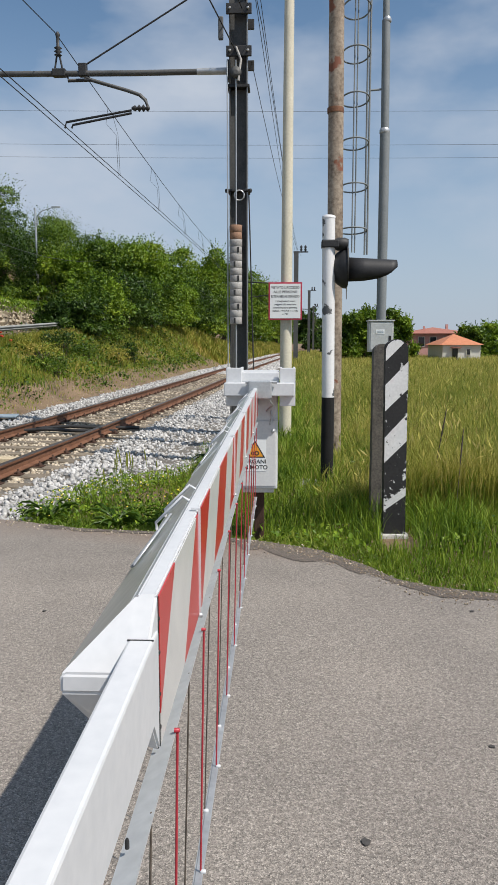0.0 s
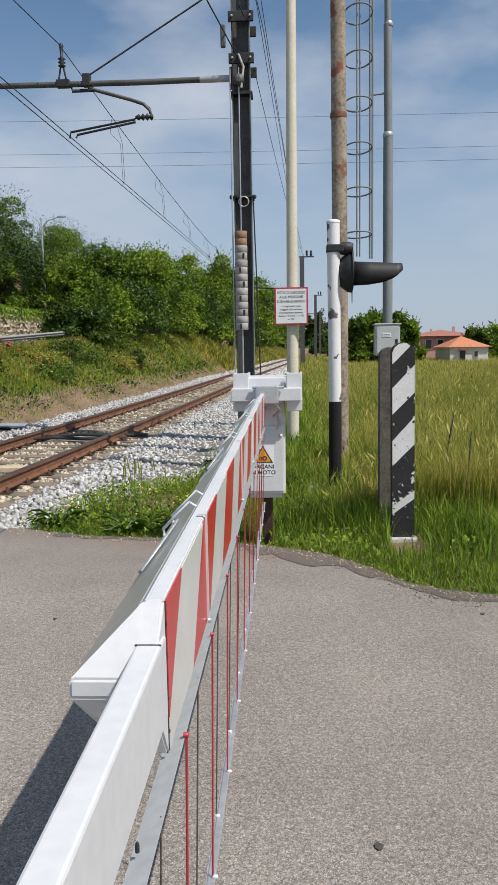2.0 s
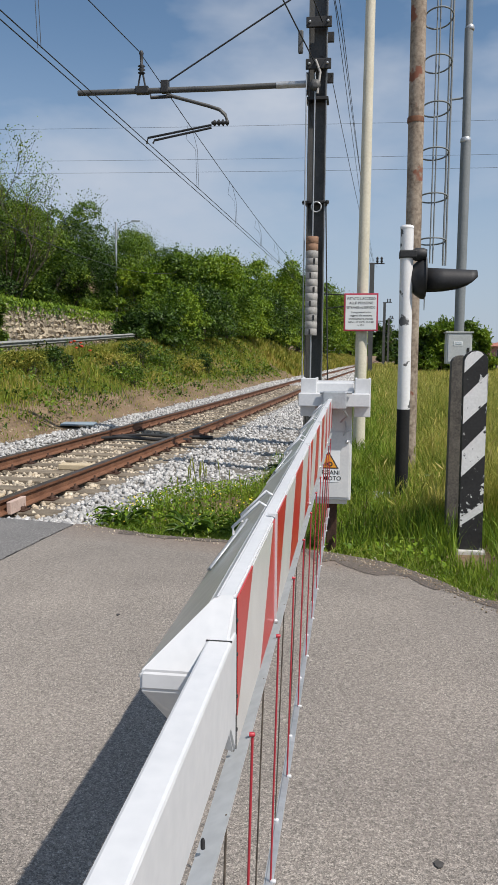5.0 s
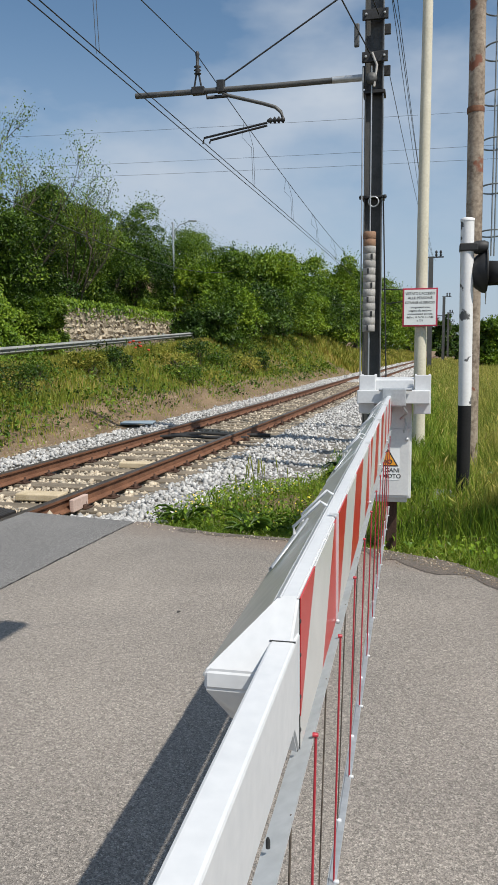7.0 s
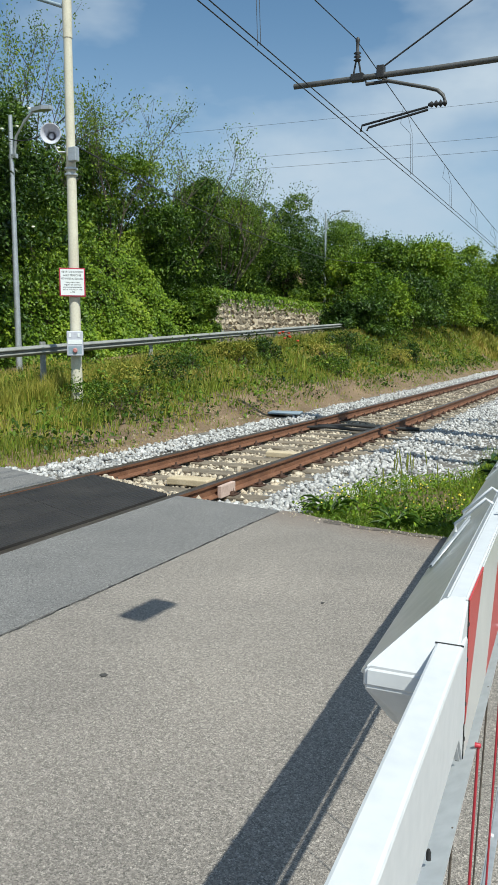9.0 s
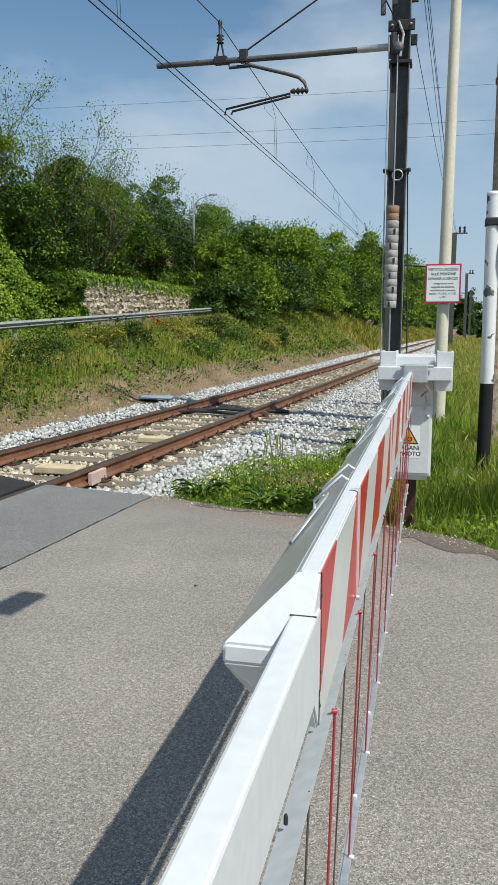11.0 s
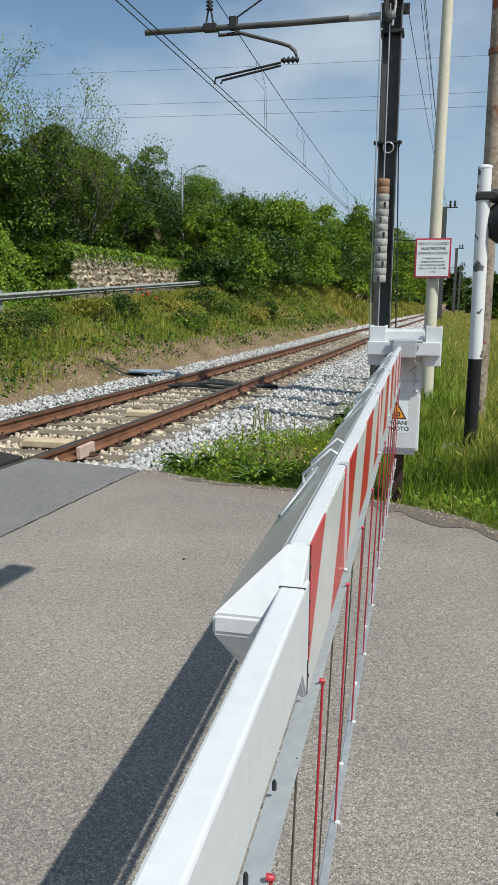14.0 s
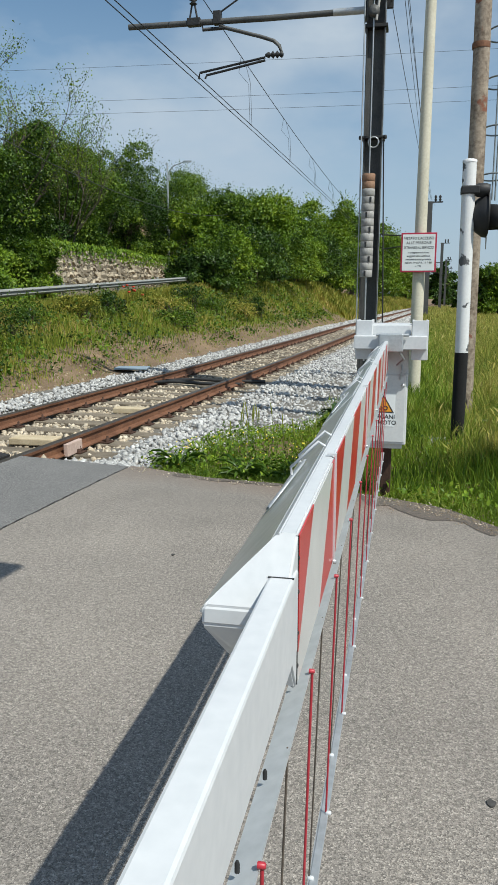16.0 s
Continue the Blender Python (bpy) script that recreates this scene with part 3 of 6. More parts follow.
def build_track():
    track = thing("railway_track", (track_x(10), 10, -0.15), "rusty single railway track on timber sleepers and pale ballast", "railway track")
    ys = [-30, -12, -5] + [y * 1.0 for y in range(-2, 46)] + [50 + 6 * i for i in range(14)] + [150, 190, 260, 400]
    for side in (-1, 1):
        bm = bmesh.new()
        rings = [[bm.verts.new((track_x(y) + side * 0.753 + u, y, z)) for u, z in RAIL] for y in ys]
        n = len(RAIL)
        for a, b in zip(rings, rings[1:]):
            for k in range(n):
                f = bm.faces.new((a[k], a[(k + 1) % n], b[(k + 1) % n], b[k]))
                f.material_index = 1 if k in (6, 7, 8) else 0
        bmesh.ops.recalc_face_normals(bm, faces=bm.faces)
        ob = part("rail", bm, M_RUST, track, "rusty steel rail with a worn head")
        ob.data.materials.append(M_RAILTOP)
    # timber sleepers with chairs and screw spikes
    wood = boxed(-1.3, 1.3, -0.125, 0.125, -0.16, 0, bevel=0.012)
    me = bpy.data.meshes.new("sleeper")
    wood.to_mesh(me)
    me.materials.append(M_SLEEPER)
    bm = boxed(-0.17, 0.17, -0.075, 0.075, 0, 0.016, bevel=0.004)
    for u in (-0.105, 0.105):
        lathe(bm, (u, 0.03, 0.016), ((0.028, 0), (0.026, 0.022), (0.014, 0.026), (0.014, 0.05), (0.004, 0.056)), seg=8)
        lathe(bm, (u * 1.25, -0.035, 0.016), ((0.024, 0), (0.022, 0.028), (0.006, 0.034)), seg=6)
        box(bm, u - 0.035, u + 0.035, -0.03, 0.05, 0.016, 0.034)
    chair = bpy.data.meshes.new("chair")
    bm.to_mesh(chair)
    bm.free()
    chair.materials.append(M_FASTEN)
    rnd = random.Random(2)
    y = 6.62
    base = root_place(track)
    while y < 120:
        ob = new("sleeper", me)
        ob.parent = track
        ob.location = Vector((track_x(y) + rnd.uniform(-0.03, 0.03), y + rnd.uniform(-0.02, 0.02), -0.168)) - base
        ob.rotation_euler = (0, 0, rnd.uniform(-0.015, 0.015) - 0.05)
        if y < 40:
            for side in (-1, 1):
                c = new("chair", chair)
                c.parent = ob
                c.location = (side * 0.753, 0, 0.001)
        y += 0.62
    for x, y, w, d in ((-4.05, 7.55, 0.52, 0.24), (-3.78, 9.95, 0.6, 0.2)):
        b = part("board", boxed(x - w / 2, x + w / 2, y - d / 2, y + d / 2, -0.162, -0.085, bevel=0.012), M_PALEWOOD, track, "pale new timber board between the rails")
    part("wedge_block", boxed(-3.43, -3.38, 6.95, 7.30, -0.16, -0.03, bevel=0.008), M_PINKWOOD, track, "pinkish timber block against the rail")
    for x, y in ((track_x(13.4) - 0.1, 13.4), (track_x(13.9) + 0.2, 13.9)):
        part("cable", tubed([(x - 0.9, y - 0.1, -0.13), (x - 0.3, y + 0.05, -0.10), (x + 0.3, y, -0.12), (x + 1.0, y + 0.12, -0.13)], 0.035, 6), M_DARK, track, "dark cable duct across the track")


def stones(n, place, seed, size):
    """Crushed stones as arrays of vertices and faces."""
    r = np.random.RandomState(seed)
    cube = np.array([(x, y, z) for z in (-1, 1) for y in (-1, 1) for x in (-1, 1)], float) * 0.5
    quads = np.array([(0, 2, 3, 1), (4, 5, 7, 6), (0, 1, 5, 4), (1, 3, 7, 5), (3, 2, 6, 7), (2, 0, 4, 6)])
    v = cube[None] * (1 + r.uniform(-0.45, 0.35, (n, 8, 3)))
    s = r.uniform(*size, (n, 1, 1)) * r.uniform(0.6, 1.25, (n, 1, 3))
    v = v * s
    q = r.normal(size=(n, 4))
    q /= np.linalg.norm(q, axis=1)[:, None]
    w, x, y, z = q.T
    rot = np.stack([1 - 2 * (y * y + z * z), 2 * (x * y - w * z), 2 * (x * z + w * y), 2 * (x * y + w * z), 1 - 2 * (x * x + z * z), 2 * (y * z - w * x),
                    2 * (x * z - w * y), 2 * (y * z + w * x), 1 - 2 * (x * x + y * y)], 1).reshape(n, 3, 3)
    v = np.einsum("nij,nkj->nki", rot, v) + place[:, None]
    f = (quads[None] + 8 * np.arange(n)[:, None, None]).reshape(-1, 4)
    return v.reshape(-1, 3), f


def build_ballast():
    bed = raw("ballast_bed", [(track_x(y) + u, y, ground_z(track_x(y) + u, y) + 0.012) for y in np.arange(6.9, 130, 0.6) for u in (-2.15, -1.4, -0.7, 0, 0.7, 1.4, shoulder(y))],
              [(j * 7 + i, j * 7 + i + 1, j * 7 + i + 8, j * 7 + i + 7) for j in range(int((130 - 6.9) / 0.6)) for i in range(6)], M_GRAVELBED)
    tagged(bed, "bed of pale crushed stone under the track", "ballast", kind="structure")
    r = np.random.RandomState(3)
    def spread(n, ylo, yhi, ulo, uhi):
        y = ylo + (yhi - ylo) * r.rand(n) ** 1.5
        u = r.uniform(ulo, uhi, n)
        x = np.array([track_x(b) for b in y]) + u
        keep = np.array([b > road_edge(a) + 0.06 for a, b in zip(x, y)])
        # ragged outer edges
        keep &= np.abs(u) < np.where(u > 0, [shoulder(b) for b in y], 2.05) + 0.25 * np.array([noise.noise((a * 1.5, b * 1.5, 9)) for a, b in zip(x, y)])
        rail = np.abs(np.abs(u) - 0.753) < 0.09
        x, y, u = x[keep & ~rail], y[keep & ~rail], u[keep & ~rail]
        z = np.array([ground_z(a, b) for a, b in zip(x, y)]) + r.uniform(-0.005, 0.045, len(x))
        on_wood = (np.abs((y - 6.62 + 0.31) % 0.62 - 0.31 + 0.05 * u) < 0.12) & (np.abs(u) < 1.3) & (r.rand(len(u)) < 0.8)
        x, y, u, z = x[~on_wood], y[~on_wood], u[~on_wood], z[~on_wood]
        return np.stack([x, y, z], 1), u
    p, u = spread(48000, 5.9, 40, -2.4, 3.4)
    inner = np.abs(u) < 1.15
    near = (~inner) & (p[:, 1] < 8.4) & (u > 0)
    pick = np.flatnonzero(near)[:290]
    rest = np.ones(len(p), bool)
    rest[pick] = False
    v, f = stones(int((rest & ~inner).sum()), p[rest & ~inner], 11, (0.023, 0.056))
    tagged(raw("ballast", v, f, M_STONE), "pale crushed limestone ballast", "ballast", kind="stuff")
    v, f = stones(int((rest & inner).sum()), p[rest & inner], 12, (0.024, 0.055))
    tagged(raw("ballast", v, f, M_STONE_R), "rust-stained ballast between the rails", "ballast", kind="stuff")
    shapes = []
    for k in range(12):
        v, f = stones(1, np.zeros((1, 3)), 40 + k, (0.036, 0.062))
        me = bpy.data.meshes.new("stone")
        me.from_pydata(v.tolist(), [], f.tolist())
        me.materials.append(M_STONE)
        shapes.append(me)
    for k, i in enumerate(pick):
        ob = new("stone", shapes[k % 12])
        ob.parent = bed
        ob.location = p[i]
    # far shoulder and track in the distance
    p, u = spread(9000, 40, 110, -2.2, 2.2)
    v, f = stones(len(p), p, 14, (0.07, 0.14))
    tagged(raw("ballast", v, f, M_STONE), "pale ballast along the distant track", "ballast", kind="stuff")


build_ground()
build_road()
build_cracks()
build_dirt()
build_mat()
build_track()
build_ballast()

# ---------------------------------------------------------------- barrier
BX = -0.213          # the boom's striped face
NEAR, PIVOT = 1.22, 7.12
HUB, SIZE = Vector((-0.035, 0.010, 1.432)), 0.74    # boom and drive are drawn large and brought to their true size about this point


def true_size(ob, yaw=0.0):
    ob.location = HUB + (ob.location - HUB) * SIZE
    ob.scale = (SIZE, SIZE, SIZE)
    ob.rotation_euler = (0, 0, yaw)




def build_barrier():
    boom = thing("barrier_boom", (BX, PIVOT, 1.0), "lowered white barrier boom with red stripes and hanging skirt", "barrier")
    body = [(BX, 1.03), (BX - 0.030, 1.03), (-0.376, 0.887), (-0.376, 0.853), (-0.33, 0.805), (-0.262, 0.765), (BX, 0.752)]
    bm = prismed(body, "y", NEAR, PIVOT)
    bmesh.ops.bevel(bm, geom=[e for e in bm.edges], offset=0.003, segments=2, affect="EDGES")
    part("body", bm, M_WHITE, boom)
    # slanting sheets on the track side, overlapping one another
    for k, (a, b) in enumerate(((1.226, 3.25), (3.22, 4.5), (4.42, 5.75), (5.68, 7.0))):
        lift = 0.001 + 0.002 * (k % 2 + (k > 0))
        up = Vector((-0.74, 0, 0.67)) * lift
        line = [(-0.258, 1.014), (-0.382, 0.880), (-0.384, 0.874), (-0.380, 0.872), (-0.254, 1.010)]
        part("sheet", prismed([(x + up.x, z + up.z) for x, z in line], "y", a, b), M_SHEET, boom, "dull galvanised cover sheet")
    # folded end cap that leans out towards the tip
    bm = bmesh.new()
    back = [(BX + 0.0015, NEAR, 1.031), (BX - 0.031, NEAR, 1.031), (-0.378, NEAR, 0.888), (-0.378, NEAR, 0.852), (-0.331, NEAR, 0.804), (-0.262, NEAR, 0.764), (BX + 0.0015, NEAR, 0.752)]
    fore = [(BX - 0.0045, 1.125, 0.930), (-0.352, 1.125, 0.930), (-0.352, 1.123, 0.900), (BX - 0.0045, 1.123, 0.900)]
    k0, k1 = [bm.verts.new(p) for p in back], [bm.verts.new(p) for p in fore]
    for ring in ((k0[0], k0[1], k1[1], k1[0]), (k0[1], k0[2], k1[1]), (k0[2], k0[3], k1[2], k1[1]), (k1[0], k1[1], k1[2], k1[3]), (k1[2], k0[3], k0[4]),
                 (k1[2], k0[4], k0[5]), (k1[2], k0[5], k0[6], k1[3]), (k0[0], k1[0], k1[3], k0[6])):
        bm.faces.new(ring)
    bmesh.ops.recalc_face_normals(bm, faces=bm.faces)
    bmesh.ops.bevel(bm, geom=[e for e in bm.edges if len(e.link_faces) == 2 and e.calc_face_angle(0) > 0.45], offset=0.004, segments=2, affect="EDGES")
    part("end_cap", bm, M_WHITE, boom, "folded white end cap")
    part("cap_seam", prismed([(BX + 0.003, 1.026), (BX + 0.003, 0.758), (BX + 0.001, 0.758), (BX + 0.001, 1.026)], "y", NEAR + 0.001, NEAR + 0.0035), M_DARK, boom, "dark joint line")
    # narrower tube that carries the boom on past the eye
    bm = boxed(-0.252, -0.209, -1.6, NEAR - 0.006, 0.824, 0.972, bevel=0.005)
    part("extension_tube", bm, M_WHITE, boom, "white rectangular extension tube")
    part("tube_seam", boxed(-0.252, -0.209, 1.1625, 1.1645, 0.971, 0.9735), M_DARK, boom)
    # lower rail with its bolts
    strip = [(-0.242, 0.693), (-0.241, 0.689), (-0.203, 0.707), (-0.203, 0.712)]
    bm = prismed(strip, "y", -1.6, PIVOT)
    part("lower_rail", bm, M_ZINC, boom, "galvanised lower rail")
    bolt = turned((0, 0, 0), ((0.0035, 0), (0.0035, 0.012), (0.002, 0.016)), "z", 8)
    bme = bpy.data.meshes.new("spacer")
    bolt.to_mesh(bme)
    bme.materials.append(M_DARK)
    for i in range(22):
        y = -0.5 + 0.19 * i if i < 9 else 1.3 + 0.45 * (i - 9)
        ob = new("spacer", bme)
        ob.parent = boom
        ob.location = Vector((BX - 0.016, y, 0.710)) - boom.location
    rivet = turned((0, 0, 0), ((0.004, 0), (0.004, 0.002), (0.002, 0.003)), "x", 6)
    rme = bpy.data.meshes.new("rivet")
    rivet.to_mesh(rme)
    rme.materials.append(M_DARK)
    for z in (0.79, 0.85, 0.925, 0.985):
        ob = new("rivet", rme)
        ob.parent = boom
        ob.location = Vector((BX + 0.001, NEAR + 0.008, z)) - boom.location
    # reflective stripes, slanted
    y, red = 0.80, True
    while y < 6.9:
        lo, hi = 0.758, 1.024
        a, b = y, y + 0.38
        sk = 0.25
        poly = [(a, lo), (b, lo), (b + sk, hi), (a + sk, hi)]
        # keep the plates on the boom
        out = []
        for (ya, za), (yb, zb) in zip(poly, poly[1:] + poly[:1]):
            if ya >= NEAR + 0.012:
                out.append((ya, za))
            if (ya - NEAR - 0.012) * (yb - NEAR - 0.012) < 0:
                t = (NEAR + 0.012 - ya) / (yb - ya)
                out.append((NEAR + 0.012, za + (zb - za) * t))
        if len(out) > 2:
            part("stripe", prismed(out, "x", BX + 0.0005, BX + 0.003), M_RED if red else M_WFILM, boom, "red reflective film" if red else "white reflective film")
        y, red = b, not red
    # straps round the joints of the sheets and their hooks
    for y in (1.86, 3.4, 4.55, 5.8):
        part("strap", prismed([(BX + 0.003, 0.76), (BX + 0.008, 0.76), (BX + 0.008, 1.038), (BX - 0.016, 1.038), (BX - 0.016, 1.033), (BX + 0.003, 1.033)], "y", y - 0.005, y + 0.005), M_WHITE, boom)
        for d in (0.10, 0.26):
            bm = tubed([(-0.245, y + d, 1.035), (-0.262, y + d, 1.047), (-0.335, y + d, 0.975), (-0.332, y + d, 0.955)], 0.0045, 6)
            part("hook", bm, M_WHITE, boom)
        part("tie", tubed([(-0.318, y + 0.26, 0.962), (-0.362, y - 0.10, 0.914), (-0.356, y - 0.115, 0.921), (-0.300, y + 0.10, 0.990)], 0.004, 6), M_GALV, boom)
        part("clip", turned((BX + 0.006, y - 0.02, 0.765), ((0.007, 0), (0.007, 0.006), (0.003, 0.009)), "x", 8), M_GALV, boom)
    # skirt: rods and cords from the lower rail down to a bottom bar, in pairs
    part("bottom_bar", boxed(-0.227, -0.206, -0.9, 6.9, 0.026, 0.034, bevel=0.002), M_GALV, boom, "galvanised bottom bar of the hanging skirt")
    part("bar_lip", boxed(-0.2305, -0.2275, -0.9, 6.9, 0.006, 0.034), M_GALV, boom)
    rod = tubed([(-0.014, 0, -0.69), (0, 0, -0.01)], 0.0027, 6)
    lathe(rod, (-0.006, 0, -0.005), ((0.0048, 0), (0.0048, 0.009), (0.003, 0.011)), "x", 6)
    rm = bpy.data.meshes.new("rod")
    rod.to_mesh(rm)
    rm.materials.append(M_REDROD)
    thin = tubed([(-0.024, 0, -0.68), (-0.004, 0, -0.005)], 0.0020, 6)
    tm = bpy.data.meshes.new("cord")
    thin.to_mesh(tm)
    tm.materials.append(M_BARK)
    knob = turned((0, 0, 0), ((0.005, 0), (0.008, 0.003), (0.008, 0.018), (0.004, 0.021)), "x", 8)
    bmesh.ops.scale(knob, verts=knob.verts, vec=(0.75, 0.75, 0.75))
    km = bpy.data.meshes.new("knob")
    knob.to_mesh(km)
    km.materials.append(M_WHITE)
    for k in range(16):
        y = -0.70 + 0.513 * k
        if y > 6.8:
            break
        for name, me, at in (("rod", rm, (-0.199, y, 0.722)), ("cord", tm, (-0.204, y - 0.245, 0.715)), ("knob", km, (-0.232, y - 0.245, 0.036)), ("knob", km, (-0.214, y, 0.036))):
            ob = new(name, me)
            ob.parent = boom
            ob.location = Vector(at) - boom.location
    true_size(boom, 0.006)
    boom.location.x -= 0.025


def build_drive():
    drive = thing("barrier_drive", (-0.24, 7.6, 0), "white barrier drive cabinet with a warning label on its door", "barrier drive")
    part("plinth", boxed(-0.40, -0.09, 7.42, 7.82, -0.03, 0.02, bevel=0.008), M_CASE, drive)
    part("cabinet", boxed(-0.43, -0.055, 7.36, 7.86, 0.02, 1.07, bevel=0.012), M_CASE, drive)
    part("lid", boxed(-0.445, -0.04, 7.33, 7.88, 1.07, 1.175, bevel=0.014), M_WHITE, drive)
    bm = boxed(-0.41, -0.075, 7.348, 7.36, 0.05, 0.70, bevel=0.003)
    part("door", bm, M_CASE, drive)
    part("lock", turned((-0.10, 7.348, 0.60), ((0.018, 0), (0.018, -0.012), (0.008, -0.018)), "y", 10), M_GALV, drive)
    part("hinge", boxed(-0.09, -0.05, 7.335, 7.35, 0.70, 0.72), M_GALV, drive)
    # fork that carries the boom
    fork = part("fork", boxed(-0.565, 0.105, 7.18, 7.375, 0.95, 1.075, bevel=0.008), M_WHITE, drive, "white fork plate across the drive")
    part("hub", boxed(-0.33, -0.11, 7.10, 7.19, 0.93, 1.10, bevel=0.012), M_GALV, drive)
    part("pin", tubed([(-0.36, 7.15, 1.085), (-0.06, 7.15, 1.085)], 0.014, 8), M_GALV, drive)
    for xa, xb, tilt in ((-0.55, -0.40, 0), (-0.035, 0.115, 0)):
        bm = boxed(xa, xb, 7.26, 7.30, 0.85, 1.215, bevel=0.006)
        box(bm, xa, xa + 0.02, 7.37, 7.62, 0.85, 1.215, bevel=0.004)
        box(bm, xb - 0.02, xb, 7.30, 7.62, 0.85, 1.215, bevel=0.004)
        part("side_cheek", bm, M_WHITE, drive)
        part("arm", boxed(xa + 0.03, xb - 0.03, 7.30, 7.9, 0.93, 1.06, bevel=0.006), M_GALV, drive)
    part("spring_rod", tubed([(-0.14, 7.16, 0.93), (-0.10, 7.2, 0.86), (-0.16, 7.24, 0.80)], 0.012, 6), M_GALV, drive)
    part("cable", tubed([(-0.12, 7.34, 0.80), (-0.11, 7.32, 0.74), (-0.13, 7.345, 0.66)], 0.008, 6), M_GALV, drive)
    # warning label
    part("label_film", boxed(-0.385, -0.165, 7.3455, 7.348, 0.20, 0.52), M_SIGN, drive, "pale label")
    part("warning_triangle", prismed([(-0.375, 0.335), (-0.175, 0.335), (-0.275, 0.508)], "y", 7.343, 7.3455), M_INK, drive)
    part("warning_triangle", prismed([(-0.355, 0.346), (-0.195, 0.346), (-0.275, 0.486)], "y", 7.341, 7.343), M_YELLOW, drive, "orange warning triangle")
    for x, r in ((-0.297, 0.016), (-0.257, 0.024)):
        bm = bmesh.new()
        for k in range(10):
            t0, t1 = 2 * math.pi * k / 10, 2 * math.pi * (k + 1) / 10
            prism(bm, [(x + q * math.cos(t), 0.380 + q * math.sin(t)) for q, t in ((r, t0), (r, t1), (r * 0.55, t1), (r * 0.55, t0))], "y", 7.339, 7.341)
        part("gear_symbol", bm, M_INK, drive)
    lettering("print", "ORGANI", 0.058, (-0.275, 7.344, 0.295), UPRIGHT, M_INK, drive)
    lettering("print", "IN MOTO", 0.058, (-0.275, 7.344, 0.238), UPRIGHT, M_INK, drive)
    true_size(drive)
    foot = boxed(-0.05, 0.05, -0.06, 0.06, -0.62, 0.02, bevel=0.008)
    me = bpy.data.meshes.new("pedestal")
    foot.to_mesh(me)
    link_mesh("pedestal", me, M_FASTEN, drive, "dark rusty pedestal in the grass")


def build_signal():
    s = thing("crossing_signal", (0.42, 7.3, 0), "hooded crossing lamp on a flaking white pole with a black foot", "signal")
    part("foot", tubed([(0.42, 7.3, -0.1), (0.42, 7.3, 0.93)], 0.061, 16), M_FOOT, s, "black painted foot")
    part("pole", tubed([(0.42, 7.3, 0.93), (0.405, 7.3, 2.60)], 0.060, 16), M_OLDWHITE, s, "flaking white pole")
    part("cap", turned((0.405, 7.3, 2.60), ((0.063, 0), (0.063, 0.02), (0.04, 0.03))), M_OLDWHITE, s)
    part("bracket", boxed(0.34, 0.50, 7.23, 7.37, 2.33, 2.40, bevel=0.01), M_DARK, s)
    part("joint", turned((0.46, 7.3, 2.365), ((0.045, 0), (0.06, 0.03), (0.06, 0.10), (0.04, 0.13)), "x", 14), M_BLACK, s)
    part("joint", turned((0.56, 7.3, 2.33), ((0.03, 0), (0.034, 0.03), (0.034, 0.08), (0.01, 0.09)), "z", 12), M_BLACK, s)
    part("housing", turned((0.415, 7.37, 2.15), ((0.05, 0.0), (0.10, 0.03), (0.15, 0.08), (0.185, 0.13), (0.19, 0.165)), "x", 24), M_BLACK, s, "rounded black lamp housing")
    bm = turned((0.578, 7.37, 2.17), ((0.20, 0), (0.20, 0.012), (0.195, 0.014)), "x", 28)
    part("backplate", bm, M_BLACK, s)
    part("lens", turned((0.592, 7.37, 2.15), ((0.10, 0), (0.09, 0.012), (0.05, 0.022)), "x", 20), M_RED, s, "dull red lens")
    # long open hood: the upper part of a tapering tube
    bm = bmesh.new()
    n = 18
    rows = []
    for h, r, cut in ((0.0, 0.118, 1.18), (0.16, 0.114, 1.12), (0.30, 0.110, 0.98), (0.40, 0.107, 0.80), (0.46, 0.106, 0.55)):
        for rr in (r, r - 0.006):
            rows.append([bm.verts.new((0.592 + h, 7.37 + rr * math.sin(t), 2.135 + rr * math.cos(t) - 0.03 * h)) for t in (cut * math.pi * 0.72 * (2 * k / n - 1) for k in range(n + 1))])
    outer, inner = rows[0::2], rows[1::2]
    for grid in (outer, inner):
        for a, b in zip(grid, grid[1:]):
            for k in range(n):
                f = bm.faces.new((a[k], a[k + 1], b[k + 1], b[k]))
                f.smooth = True
    for a, b in ((outer[-1], inner[-1]), (outer[0], inner[0])):
        for k in range(n):
            bm.faces.new((a[k], a[k + 1], b[k + 1], b[k]))
    for g0, g1 in zip(zip(outer, inner), zip(outer[1:], inner[1:])):
        for k in (0, n):
            bm.faces.new((g0[0][k], g0[1][k], g1[1][k], g1[0][k]))
    bmesh.ops.recalc_face_normals(bm, faces=bm.faces)
    part("visor", bm, M_BLACK, s, "long black visor")
    part("drip_plate", prismed([(7.32, 2.02), (7.42, 2.02), (7.385, 1.86), (7.355, 1.86)], "x", 0.583, 0.589), M_GALV, s, "grey pointed plate")
    part("base_box", boxed(0.16, 0.33, 7.36, 7.54, -0.08, 0.09, bevel=0.01), M_CONC, s)


def rounded_board(xa, xb, z0, z1, y0, y1, lean=0.0, n=10):
    c, r = (xa + xb) / 2, (xb - xa) / 2
    line = [(xa, z0), (xb, z0)] + [(c + r * math.cos(math.pi * k / n), z1 - r * 0.9 + r * 0.9 * math.sin(math.pi * k / n)) for k in range(n + 1)]
    bm = prismed([(x + lean * z, z) for x, z in line], "y", y0, y1)
    return bm


